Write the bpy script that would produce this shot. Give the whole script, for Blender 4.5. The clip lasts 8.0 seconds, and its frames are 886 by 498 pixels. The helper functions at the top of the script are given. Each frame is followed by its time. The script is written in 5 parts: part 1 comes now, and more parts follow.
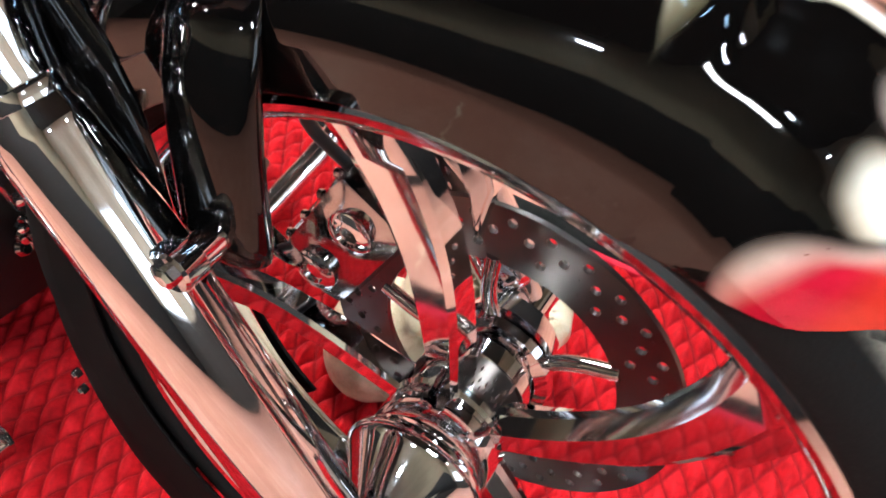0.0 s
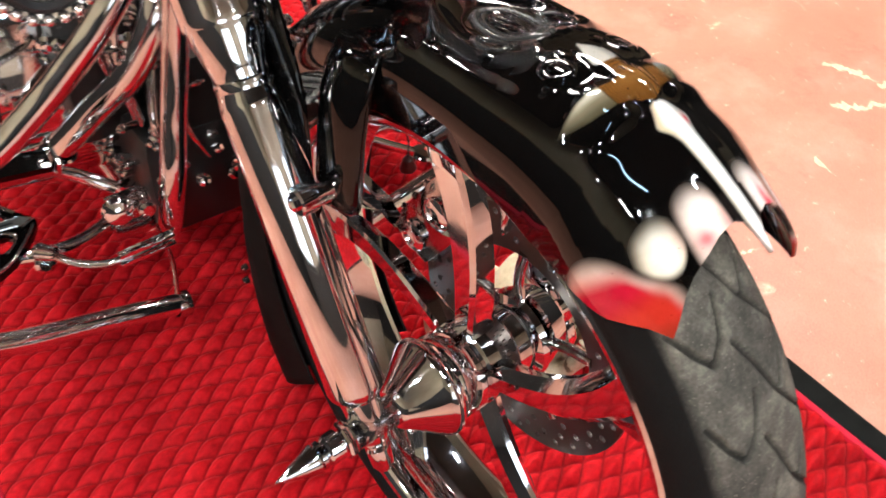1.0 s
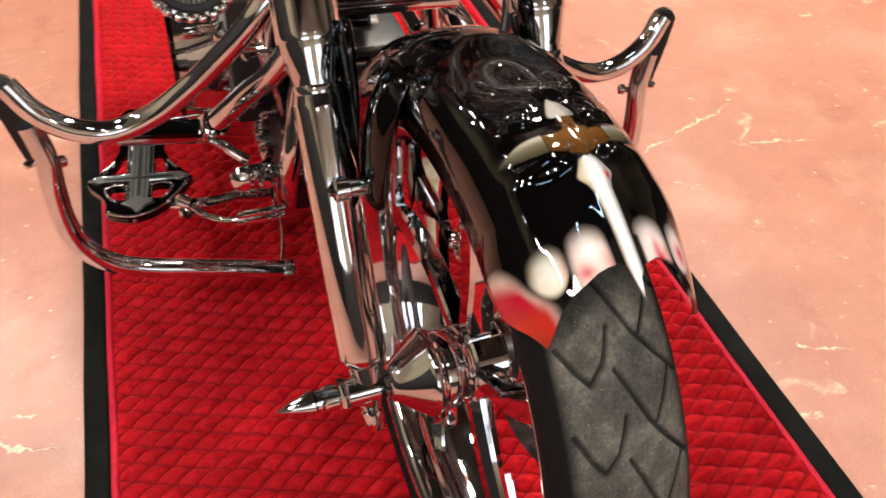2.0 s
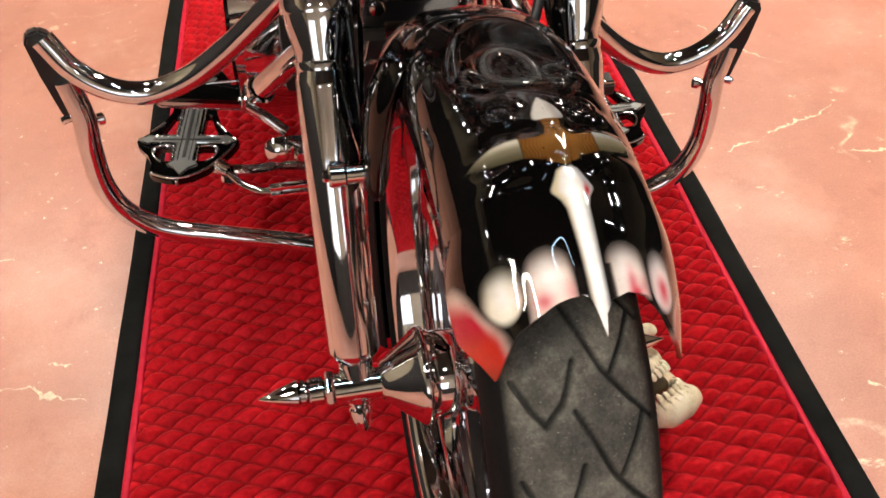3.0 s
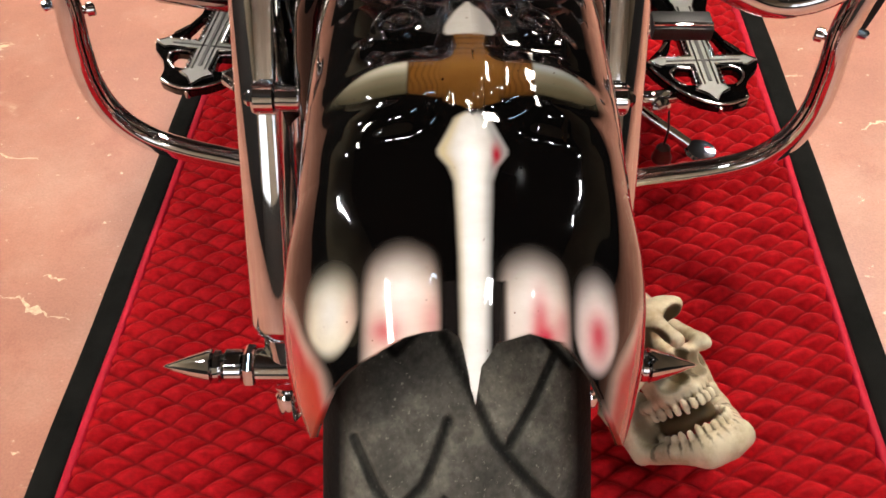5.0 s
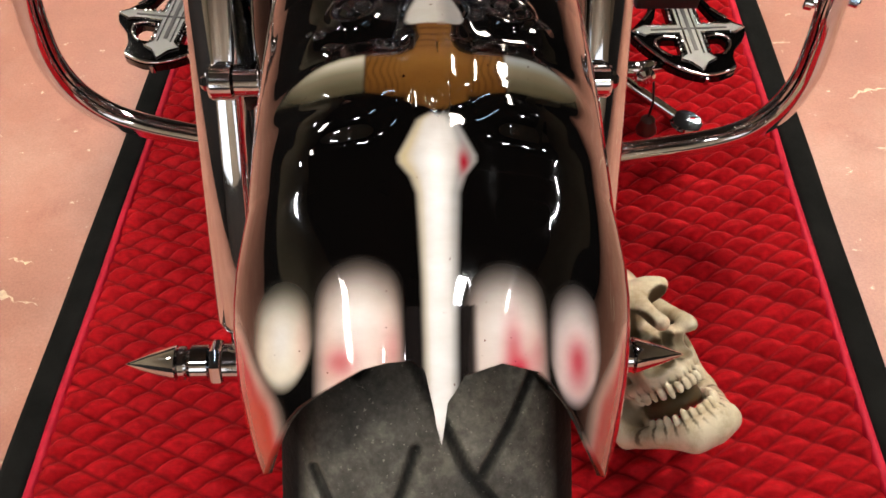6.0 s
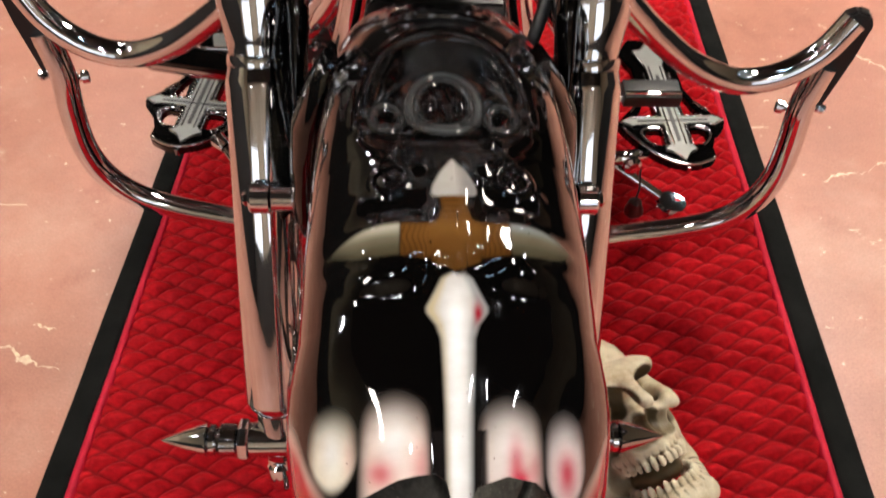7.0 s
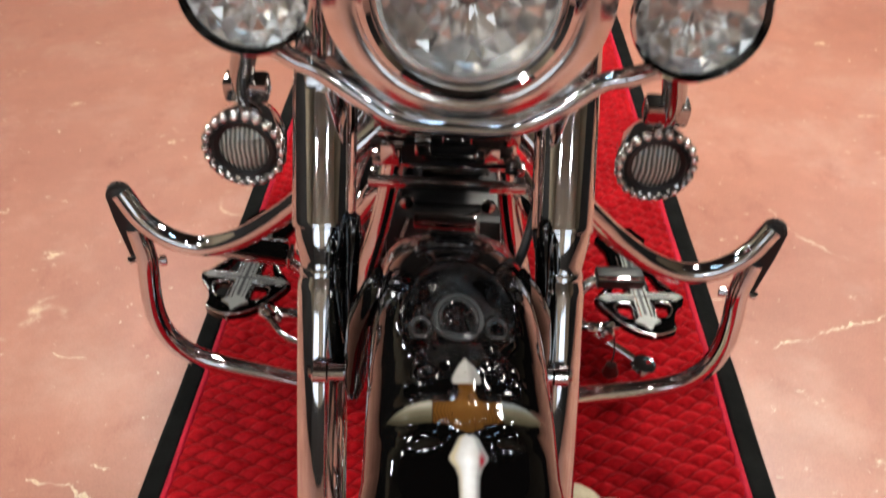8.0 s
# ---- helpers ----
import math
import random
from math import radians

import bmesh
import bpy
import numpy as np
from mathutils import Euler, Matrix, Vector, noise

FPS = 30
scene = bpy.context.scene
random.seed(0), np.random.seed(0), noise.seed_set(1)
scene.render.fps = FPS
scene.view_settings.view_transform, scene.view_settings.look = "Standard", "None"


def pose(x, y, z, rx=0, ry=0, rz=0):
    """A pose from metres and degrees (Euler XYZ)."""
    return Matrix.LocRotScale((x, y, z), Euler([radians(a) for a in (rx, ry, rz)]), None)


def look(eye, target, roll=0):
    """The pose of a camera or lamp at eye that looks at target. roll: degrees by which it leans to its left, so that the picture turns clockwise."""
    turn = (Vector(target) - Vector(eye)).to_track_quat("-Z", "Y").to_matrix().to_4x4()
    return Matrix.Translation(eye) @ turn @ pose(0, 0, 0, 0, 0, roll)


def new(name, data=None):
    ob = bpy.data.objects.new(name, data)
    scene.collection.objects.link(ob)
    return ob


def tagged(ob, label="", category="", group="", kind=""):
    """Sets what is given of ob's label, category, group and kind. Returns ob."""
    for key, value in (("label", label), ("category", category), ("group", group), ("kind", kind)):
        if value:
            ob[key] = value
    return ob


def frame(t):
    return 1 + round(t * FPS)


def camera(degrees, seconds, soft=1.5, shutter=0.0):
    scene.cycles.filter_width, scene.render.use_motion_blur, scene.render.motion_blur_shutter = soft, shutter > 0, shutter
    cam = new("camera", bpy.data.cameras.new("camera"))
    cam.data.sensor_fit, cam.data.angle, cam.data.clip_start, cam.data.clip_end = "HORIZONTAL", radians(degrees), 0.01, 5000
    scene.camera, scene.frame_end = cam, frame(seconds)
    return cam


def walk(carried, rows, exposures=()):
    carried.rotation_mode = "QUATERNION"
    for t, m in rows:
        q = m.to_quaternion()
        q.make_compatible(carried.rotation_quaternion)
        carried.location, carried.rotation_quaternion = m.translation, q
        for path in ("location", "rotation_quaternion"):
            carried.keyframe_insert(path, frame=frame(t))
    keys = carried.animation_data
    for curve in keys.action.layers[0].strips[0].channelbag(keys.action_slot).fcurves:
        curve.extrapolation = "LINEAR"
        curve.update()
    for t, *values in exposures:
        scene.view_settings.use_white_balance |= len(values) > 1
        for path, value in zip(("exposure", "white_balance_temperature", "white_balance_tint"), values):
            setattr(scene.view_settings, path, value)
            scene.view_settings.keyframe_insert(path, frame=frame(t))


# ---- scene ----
cam = camera(57.0, 8.0, soft=1.6, shutter=0.4)
PATH = [
    (0, (-0.249, -0.215, 0.888), (0.802, 0.476, -0.468), 0.1),
    (0.1, (-0.252, -0.233, 0.896), (0.800, 0.497, -0.439), 0.0),
    (0.3, (-0.254, -0.264, 0.924), (0.747, 0.529, -0.415), -0.5),
    (0.5, (-0.262, -0.302, 0.952), (0.667, 0.564, -0.394), -0.5),
    (1, (-0.302, -0.424, 1.055), (0.465, 0.585, -0.293), 0.8),
    (1.5, (-0.251, -0.519, 1.101), (0.370, 0.632, -0.207), 1.9),
    (2, (-0.191, -0.611, 1.129), (0.214, 0.652, -0.160), -0.5),
    (2.2, (-0.170, -0.616, 1.135), (0.164, 0.672, -0.158), -1.2),
    (3.3, (-0.027, -0.556, 1.073), (0.070, 0.702, -0.280), -3.0),
    (3.5, (-0.003, -0.549, 1.053), (0.046, 0.695, -0.315), -3.0),
    (4, (0.059, -0.515, 1.023), (-0.014, 0.701, -0.369), -4.1),
    (4.5, (0.081, -0.478, 0.994), (-0.049, 0.731, -0.399), -5.3),
    (4.7, (0.083, -0.455, 0.974), (-0.056, 0.754, -0.421), -5.3),
    (6, (0.092, -0.388, 0.945), (-0.012, 0.746, -0.513), -5.1),
    (6.5, (0.090, -0.398, 0.960), (0.003, 0.757, -0.483), -4.1),
    (7, (0.085, -0.407, 1.036), (-0.002, 0.807, -0.356), -3.5),
    (7.5, (0.088, -0.488, 1.139), (-0.011, 0.812, -0.174), -3.5),
    (7.8, (0.084, -0.531, 1.199), (-0.003, 0.850, -0.037), -2.8),
    (8, (0.080, -0.553, 1.234), (0.002, 0.885, 0.072), -2.0),
]
walk(cam, [(t, look(eye, target, roll)) for t, eye, target, roll in PATH], exposures=[(0.0, 0.08, 5500, 4), (0.5, 0.02, 5800, 6), (1.0, -0.16, 6000, 7), (1.5, -0.47, 6250, 9), (2.0, -0.64, 6400, 10), (3.0, -0.72, 6500, 10), (4.5, -0.77, 6500, 10), (6.5, -0.93, 6400, 10), (7.2, -0.93, 6200, 9), (8.0, -1.05, 5950, 6)])

# ---- light ----
world = bpy.data.worlds.new("hall")
scene.world = world
world.use_nodes = True
world.node_tree.nodes["Background"].inputs["Color"].default_value = (0.9, 0.8, 0.7, 1)
world.node_tree.nodes["Background"].inputs["Strength"].default_value = 0.005

# ---- materials ----


class Nodes:
    """A small wrapper round a node tree."""

    def __init__(self, name):
        self.mat = bpy.data.materials.new(name)
        self.mat.use_nodes = True
        self.tree = self.mat.node_tree
        self.bsdf = self.tree.nodes["Principled BSDF"]

    def add(self, kind, **values):
        node = self.tree.nodes.new(kind)
        for key, value in values.items():
            if key in node.inputs:
                node.inputs[key].default_value = value
        return node

    def link(self, a, b):
        self.tree.links.new(a, b)

    def set(self, **values):
        for key, value in values.items():
            self.bsdf.inputs[key.replace("_", " ")].default_value = value
        return self

    def coord(self, scale=1.0, kind="Object"):
        tc = self.add("ShaderNodeTexCoord")
        mp = self.add("ShaderNodeMapping")
        mp.inputs["Scale"].default_value = scale if isinstance(scale, tuple) else (scale,) * 3
        self.link(tc.outputs[kind], mp.inputs["Vector"])
        return mp.outputs["Vector"]

    def noise(self, scale, detail=4.0, rough=0.55, vector=None):
        n = self.add("ShaderNodeTexNoise")
        n.inputs["Scale"].default_value, n.inputs["Detail"].default_value, n.inputs["Roughness"].default_value = scale, detail, rough
        self.link(vector if vector is not None else self.coord(), n.inputs["Vector"])
        return n.outputs["Fac"]

    def ramp(self, fac, stops):
        r = self.add("ShaderNodeValToRGB")
        while len(r.color_ramp.elements) < len(stops):
            r.color_ramp.elements.new(0.5)
        for e, (p, c) in zip(r.color_ramp.elements, stops):
            e.position, e.color = p, (*c, 1) if len(c) == 3 else c
        self.link(fac, r.inputs["Fac"])
        return r.outputs["Color"]

    def mix(self, fac, a, b, blend="MIX"):
        m = self.add("ShaderNodeMix")
        m.data_type, m.blend_type = "RGBA", blend
        for sock, v in ((m.inputs[0], fac), (m.inputs[6], a), (m.inputs[7], b)):
            if hasattr(v, "is_linked"):
                self.link(v, sock)
            else:
                sock.default_value = v if isinstance(v, (int, float)) else (*v, 1)
        return m.outputs[2]

    def color(self, socket):
        self.link(socket, self.bsdf.inputs["Base Color"])
        return self

    def rough(self, fac, lo, hi):
        m = self.add("ShaderNodeMapRange")
        m.inputs["To Min"].default_value, m.inputs["To Max"].default_value = lo, hi
        self.link(fac, m.inputs["Value"])
        self.link(m.outputs["Result"], self.bsdf.inputs["Roughness"])
        return self

    def bump(self, fac, strength, distance):
        b = self.add("ShaderNodeBump")
        b.inputs["Strength"].default_value, b.inputs["Distance"].default_value = strength, distance
        self.link(fac, b.inputs["Height"])
        self.link(b.outputs["Normal"], self.bsdf.inputs["Normal"])
        return self


def make_chrome(name, base=(0.80, 0.81, 0.83), lo=0.02, hi=0.09):
    n = Nodes(name).set(Metallic=1.0)
    spots = n.noise(35, 6)
    n.color(n.ramp(spots, [(0.3, tuple(c * 0.9 for c in base)), (0.7, base)]))
    n.rough(n.noise(90, 5, 0.7), lo, hi)
    n.bump(n.noise(14, 2), 0.06, 0.004)
    return n.mat


CHROME = make_chrome("chrome")
CHROME_DARK = make_chrome("dark_chrome", (0.50, 0.49, 0.49), 0.05, 0.16)
BRIGHT = make_chrome("dull_aluminium", (0.17, 0.172, 0.165), 0.32, 0.55)
REFLECTOR = make_chrome("reflector_silver", (0.97, 0.96, 0.94), 0.14, 0.30)
SILVER = make_chrome("lamp_silver", (0.93, 0.92, 0.90), 0.10, 0.26)
STEEL = make_chrome("brushed_steel", (0.10, 0.092, 0.088), 0.22, 0.38)


def make_gloss(name, base, lo=0.05, hi=0.14, coat=0.6):
    n = Nodes(name).set(Coat_Weight=coat, Coat_Roughness=0.03, Specular_IOR_Level=0.5 - 0.6 * coat)
    n.color(n.ramp(n.noise(22, 5), [(0.3, tuple(c * 0.75 for c in base)), (0.75, base)]))
    n.rough(n.noise(70, 5, 0.7), lo, hi)
    return n.mat


BLACK_PAINT = make_gloss("black_gloss_paint", (0.002, 0.0018, 0.0018), coat=0.8)
BLACK_SATIN = make_gloss("black_satin", (0.006, 0.0055, 0.0055), 0.3, 0.5, 0.0)
RUBBER_PAD = make_gloss("pad_rubber", (0.012, 0.012, 0.012), 0.45, 0.65, 0.0)
HOSE = make_gloss("hose_rubber", (0.01, 0.01, 0.011), 0.35, 0.5, 0.0)

n = Nodes("matt_black").set(Roughness=0.75, Specular_IOR_Level=0.08)
n.color(n.ramp(n.noise(25, 5), [(0.3, (0.003, 0.0028, 0.0028)), (0.75, (0.007, 0.0065, 0.006))]))
MATT_BLACK = n.mat

# the painted fender: airbrushed colours on a black lacquer
n = Nodes("airbrushed_lacquer").set(Coat_Weight=1.0, Coat_Roughness=0.02, Specular_IOR_Level=0.05)
attr = n.add("ShaderNodeAttribute")
attr.attribute_name = "paint"
specks = n.ramp(n.noise(420, 2, 0.5), [(0.22, (0.30, 0.14, 0.12)), (0.27, (1, 1, 1))])
streak = n.ramp(n.noise(1.0, 4, 0.6, n.coord((40, 90, 90))), [(0.3, (0.88, 0.86, 0.84)), (0.65, (1, 1, 1))])
n.color(n.mix(1.0, n.mix(1.0, attr.outputs["Color"], specks, "MULTIPLY"), streak, "MULTIPLY"))
n.rough(n.noise(60, 5, 0.7), 0.05, 0.13)
LACQUER = n.mat

# tyre rubber, dusty on the tread
n = Nodes("tyre_rubber").set(Specular_IOR_Level=0.13)
dust = n.noise(26, 8, 0.68)
fine = n.noise(330, 3, 0.6)
base = n.ramp(dust, [(0.32, (0.070, 0.066, 0.058)), (0.52, (0.135, 0.127, 0.108)), (0.70, (0.30, 0.28, 0.23))])
dusty = n.mix(0.45, base, n.ramp(fine, [(0.35, (0.3, 0.3, 0.3)), (0.7, (1, 1, 1))]), "MULTIPLY")
specks = n.ramp(n.noise(520, 3, 0.6), [(0.64, (0, 0, 0)), (0.70, (0.8, 0.8, 0.8))])
dusty = n.mix(specks, dusty, (0.34, 0.32, 0.26))
# near-black for the undusted flanks and for shade painted into the grooves
clean_shade = n.add("ShaderNodeAttribute")
clean_shade.attribute_name = "clean_rubber_groove_shade"
n.color(n.mix(clean_shade.outputs["Fac"], dusty, (0.006, 0.0055, 0.0055)))
n.rough(dust, 0.62, 0.9)
n.bump(fine, 0.35, 0.0015)
TYRE = n.mat
# velvet of the quilted mat
n = Nodes("red_velvet").set(Sheen_Weight=0.22, Sheen_Roughness=0.45, Roughness=0.6, Specular_IOR_Level=0.08)
n.bsdf.inputs["Sheen Tint"].default_value = (1.0, 0.12, 0.10, 1)
nap = n.noise(9, 6, 0.65)
crush = n.noise(1.0, 6, 0.7, n.coord((70, 120, 60)))
pile = n.noise(700, 3, 0.7)
base = n.ramp(nap, [(0.28, (0.42, 0.005, 0.010)), (0.6, (0.66, 0.010, 0.018)), (0.8, (0.74, 0.016, 0.026))])
base = n.mix(0.75, base, n.ramp(crush, [(0.36, (0.52, 0.48, 0.48)), (0.60, (1, 1, 1))]), "MULTIPLY")
# dark red seam lines stand for the shade deep in the folds
seam_dark = n.add("ShaderNodeAttribute")
seam_dark.attribute_name = "seam_shade"
base = n.mix(n.mix(1.0, seam_dark.outputs["Color"], (0.7, 0.7, 0.7), "MULTIPLY"), base, (0.085, 0.002, 0.004))
n.color(n.mix(0.35, base, n.ramp(pile, [(0.3, (0.55, 0.5, 0.5)), (0.7, (1, 1, 1))]), "MULTIPLY"))
n.bump(n.mix(0.5, crush, pile), 0.35, 0.003)
VELVET = n.mat
n = Nodes("black_binding").set(Roughness=0.85, Specular_IOR_Level=0.12)
weave = n.add("ShaderNodeTexWave")
weave.inputs["Scale"].default_value = 160
weave.inputs["Distortion"].default_value = 1.5
n.link(n.coord(), weave.inputs["Vector"])
n.color(n.mix(0.5, n.ramp(n.noise(18, 5), [(0.3, (0.004, 0.0045, 0.004)), (0.75, (0.013, 0.013, 0.012))]), n.ramp(weave.outputs["Fac"], [(0.2, (0.5, 0.5, 0.5)), (0.8, (1, 1, 1))]), "MULTIPLY"))
n.bump(weave.outputs["Fac"], 0.3, 0.001)
BINDING = n.mat
n = Nodes("pink_piping").set(Roughness=0.6, Specular_IOR_Level=0.2)
n.color(n.ramp(n.noise(60, 4), [(0.3, (0.46, 0.008, 0.030)), (0.7, (0.60, 0.016, 0.045))]))
PIPING = n.mat

# painted concrete floor
n = Nodes("painted_concrete").set(Coat_Weight=0.12, Coat_Roughness=0.3)
big = n.noise(1.6, 7, 0.62)
mid = n.noise(9, 8, 0.7)
base = n.ramp(big, [(0.25, (0.47, 0.195, 0.135)), (0.5, (0.56, 0.25, 0.175)), (0.75, (0.61, 0.295, 0.215))])
worn = n.ramp(mid, [(0.35, (0.78, 0.76, 0.75)), (0.65, (1, 1, 1))])
colour = n.mix(0.6, base, worn, "MULTIPLY")
scuff = n.ramp(n.noise(1.0, 10, 0.72, n.coord((4.5, 9, 6))), [(0.635, (0, 0, 0)), (0.68, (1, 1, 1))])
chips = n.ramp(n.noise(38, 6, 0.72), [(0.635, (0, 0, 0)), (0.69, (1, 1, 1))])
line = n.ramp(n.noise(1.0, 3, 0.5, n.coord((1.7, 2.6, 2))), [(0.492, (0, 0, 0)), (0.4975, (1, 1, 1)), (0.5025, (1, 1, 1)), (0.508, (0, 0, 0))])
spots = n.ramp(n.noise(2.3, 4, 0.6), [(0.58, (0, 0, 0)), (0.66, (1, 1, 1))])
crack = n.mix(1.0, n.mix(1.0, line, spots, "MULTIPLY"), n.ramp(n.noise(55, 5, 0.7), [(0.40, (0.15, 0.15, 0.15)), (0.6, (1, 1, 1))]), "MULTIPLY")
dark = n.ramp(n.noise(1.0, 7, 0.7, n.coord((7, 5, 6))), [(0.56, (0, 0, 0)), (0.72, (0.6, 0.6, 0.6))])
colour = n.mix(dark, colour, (0.36, 0.12, 0.085))
cloud = n.ramp(n.noise(3.1, 7, 0.68), [(0.50, (0, 0, 0)), (0.72, (0.5, 0.5, 0.5))])
colour = n.mix(cloud, colour, (0.68, 0.43, 0.34))
grit = n.ramp(n.noise(260, 4, 0.7), [(0.33, (0.84, 0.82, 0.80)), (0.6, (1, 1, 1))])
colour = n.mix(1.0, colour, grit, "MULTIPLY")
colour = n.mix(n.mix(1.0, n.mix(1.0, scuff, chips, "ADD"), crack, "ADD"), colour, (0.84, 0.68, 0.48))
n.color(colour)
n.rough(mid, 0.28, 0.55)
n.bump(n.noise(60, 6, 0.7), 0.12, 0.002)
FLOOR = n.mat


n = Nodes("scuffed_paint").set(Roughness=0.6)
n.color(n.ramp(n.noise(120, 5, 0.7), [(0.3, (0.58, 0.33, 0.23)), (0.6, (0.86, 0.72, 0.52))]))
SCUFF = n.mat


def make_wall(name, base, low_dark=None):
    n = Nodes(name).set(Roughness=0.8)
    paint = n.ramp(n.noise(1.5, 8, 0.65), [(0.3, tuple(c * 0.75 for c in base)), (0.7, base)])
    # unseen lower wall made dark to put a black band into the chrome
    if low_dark:
        height = n.add("ShaderNodeSeparateXYZ")
        n.link(n.coord(), height.inputs["Vector"])
        top = n.add("ShaderNodeMath")
        top.operation = "SUBTRACT"
        n.link(height.outputs["Z"], top.inputs[0])
        top.inputs[1].default_value = 2.2
        paint = n.mix(n.ramp(top.outputs["Value"], [(0.0, (0, 0, 0)), (0.001, (1, 1, 1))]), low_dark, paint)
    n.color(paint)
    n.bump(n.noise(30, 5), 0.2, 0.004)
    return n.mat


WALL_CREAM = make_wall("cream_wall", (0.66, 0.60, 0.46))
WALL_KHAKI, WALL_DARK, CEILING = make_wall("khaki_wall", (0.29, 0.25, 0.165), (0.010, 0.009, 0.008)), make_wall("dark_wall", (0.05, 0.045, 0.04)), make_wall("dark_ceiling", (0.034, 0.029, 0.021))

# old resin bone
n = Nodes("resin_bone").set(Roughness=0.5, Coat_Weight=0.15)
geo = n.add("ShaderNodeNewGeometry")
# darker in creases, paler on ridges: shade mixed into the bone colour
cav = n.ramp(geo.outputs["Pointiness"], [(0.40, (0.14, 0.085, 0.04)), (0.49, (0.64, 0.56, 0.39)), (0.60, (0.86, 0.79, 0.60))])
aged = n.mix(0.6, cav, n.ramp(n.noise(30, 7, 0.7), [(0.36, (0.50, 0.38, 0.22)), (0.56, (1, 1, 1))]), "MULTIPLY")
# brown wash together with shade painted into the hollows
wash_shade = n.add("ShaderNodeAttribute")
wash_shade.attribute_name = "wash_shade"
n.color(n.mix(wash_shade.outputs["Fac"], aged, (0.085, 0.058, 0.022)))
n.bump(n.noise(110, 6), 0.45, 0.0016)
BONE = n.mat

n = Nodes("clear_lens").set(Transmission_Weight=1.0, Roughness=0.02, IOR=1.45)
n.set(Base_Color=(0.97, 0.97, 0.95, 1))
LENS = n.mat
n = Nodes("ribbed_lens").set(Roughness=0.12, Coat_Weight=1.0, Metallic=0.15)
rib = n.add("ShaderNodeTexWave")
rib.inputs["Scale"].default_value = 55
rib.inputs["Distortion"].default_value = 2.0
n.link(n.coord(), rib.inputs["Vector"])
n.color(n.ramp(rib.outputs["Fac"], [(0.2, (0.14, 0.145, 0.125)), (0.8, (0.48, 0.49, 0.44))]))
n.bump(rib.outputs["Fac"], 0.6, 0.003)
RIBBED = n.mat
n = Nodes("lamp_glow")
n.set(Base_Color=(0.9, 0.9, 0.9, 1), Emission_Color=(1.0, 0.88, 0.74, 1), Emission_Strength=168.0)
GLOW = n.mat
n = Nodes("soft_lamp_glow")
n.set(Base_Color=(0.9, 0.9, 0.9, 1), Emission_Color=(1.0, 0.90, 0.78, 1), Emission_Strength=195.0)
GLOW_SOFT = n.mat
n = Nodes("spot_lamp_glow")
n.set(Base_Color=(0.9, 0.9, 0.9, 1), Emission_Color=(1.0, 0.97, 0.95, 1), Emission_Strength=440.0)
GLOW_SPOT = n.mat
n = Nodes("cool_lamp_glow")
n.set(Base_Color=(0.9, 0.9, 0.9, 1), Emission_Color=(0.55, 0.80, 1.0, 1), Emission_Strength=60.0)
GLOW_COOL = n.mat

# glow of the added windows, which lie out of view
n = Nodes("window_fill_glow")
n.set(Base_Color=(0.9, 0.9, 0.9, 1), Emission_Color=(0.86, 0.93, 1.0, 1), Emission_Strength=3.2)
FILL_PANE = n.mat
WHITE_FRAME = make_gloss("white_frame_paint", (0.75, 0.74, 0.71), 0.3, 0.5, 0.0)

# ---- building helpers ----


def mesh_of(name, verts, faces, smooth=True):
    me = bpy.data.meshes.new(name)
    me.from_pydata([tuple(v) for v in verts], [], faces)
    me.update()
    bm = bmesh.new()
    bm.from_mesh(me)
    bmesh.ops.recalc_face_normals(bm, faces=bm.faces)
    bm.to_mesh(me)
    bm.free()
    me.shade_smooth() if smooth else me.shade_flat()
    return me


def sharpen(me, degrees=35):
    bm = bmesh.new()
    bm.from_mesh(me)
    for e in bm.edges:
        e.smooth = len(e.link_faces) == 2 and e.calc_face_angle(0) < radians(degrees)
    bm.to_mesh(me)
    bm.free()
    return me


def part(name, me, material, parent, label="", m=None):
    """One mesh object under a thing or a part, with its geometry in world coordinates, turned by m."""
    ob = new(name, me)
    for mat in material if isinstance(material, (list, tuple)) else [material]:
        if not me.materials or len(me.materials) < (len(material) if isinstance(material, (list, tuple)) else 1):
            me.materials.append(mat)
    if parent is not None:
        ob.parent = parent
        if m is not None:
            ob.matrix_parent_inverse = parent.matrix_basis.inverted() if parent.parent is None else Matrix()
            ob.matrix_basis = m
        elif parent.parent is None:
            ob.matrix_parent_inverse = parent.matrix_basis.inverted()
    return tagged(ob, label) if label else ob


def basis(axis):
    w = Vector(axis).normalized()
    u = w.orthogonal().normalized()
    return u, w.cross(u), w


def lathe_data(origin, axis, profile, seg=48):
    """A body of revolution: profile rows are (distance along the axis, radius)."""
    o, (u, v, w) = Vector(origin), basis(axis)
    verts, faces, rings = [], [], []
    for d, r in profile:
        if r < 1e-6:
            rings.append([len(verts)])
            verts.append(o + w * d)
        else:
            rings.append(list(range(len(verts), len(verts) + seg)))
            verts += [o + w * d + u * (r * math.cos(2 * math.pi * k / seg)) + v * (r * math.sin(2 * math.pi * k / seg)) for k in range(seg)]
    for a, b in zip(rings, rings[1:]):
        for k in range(seg):
            i, j = k, (k + 1) % seg
            q = [a[i % len(a)], a[j % len(a)], b[j % len(b)], b[i % len(b)]]
            q = list(dict.fromkeys(q))
            if len(q) > 2:
                faces.append(q)
    return verts, faces


def lathe(name, origin, axis, profile, seg=48, crease=32):
    return sharpen(mesh_of(name, *lathe_data(origin, axis, profile, seg)), crease)


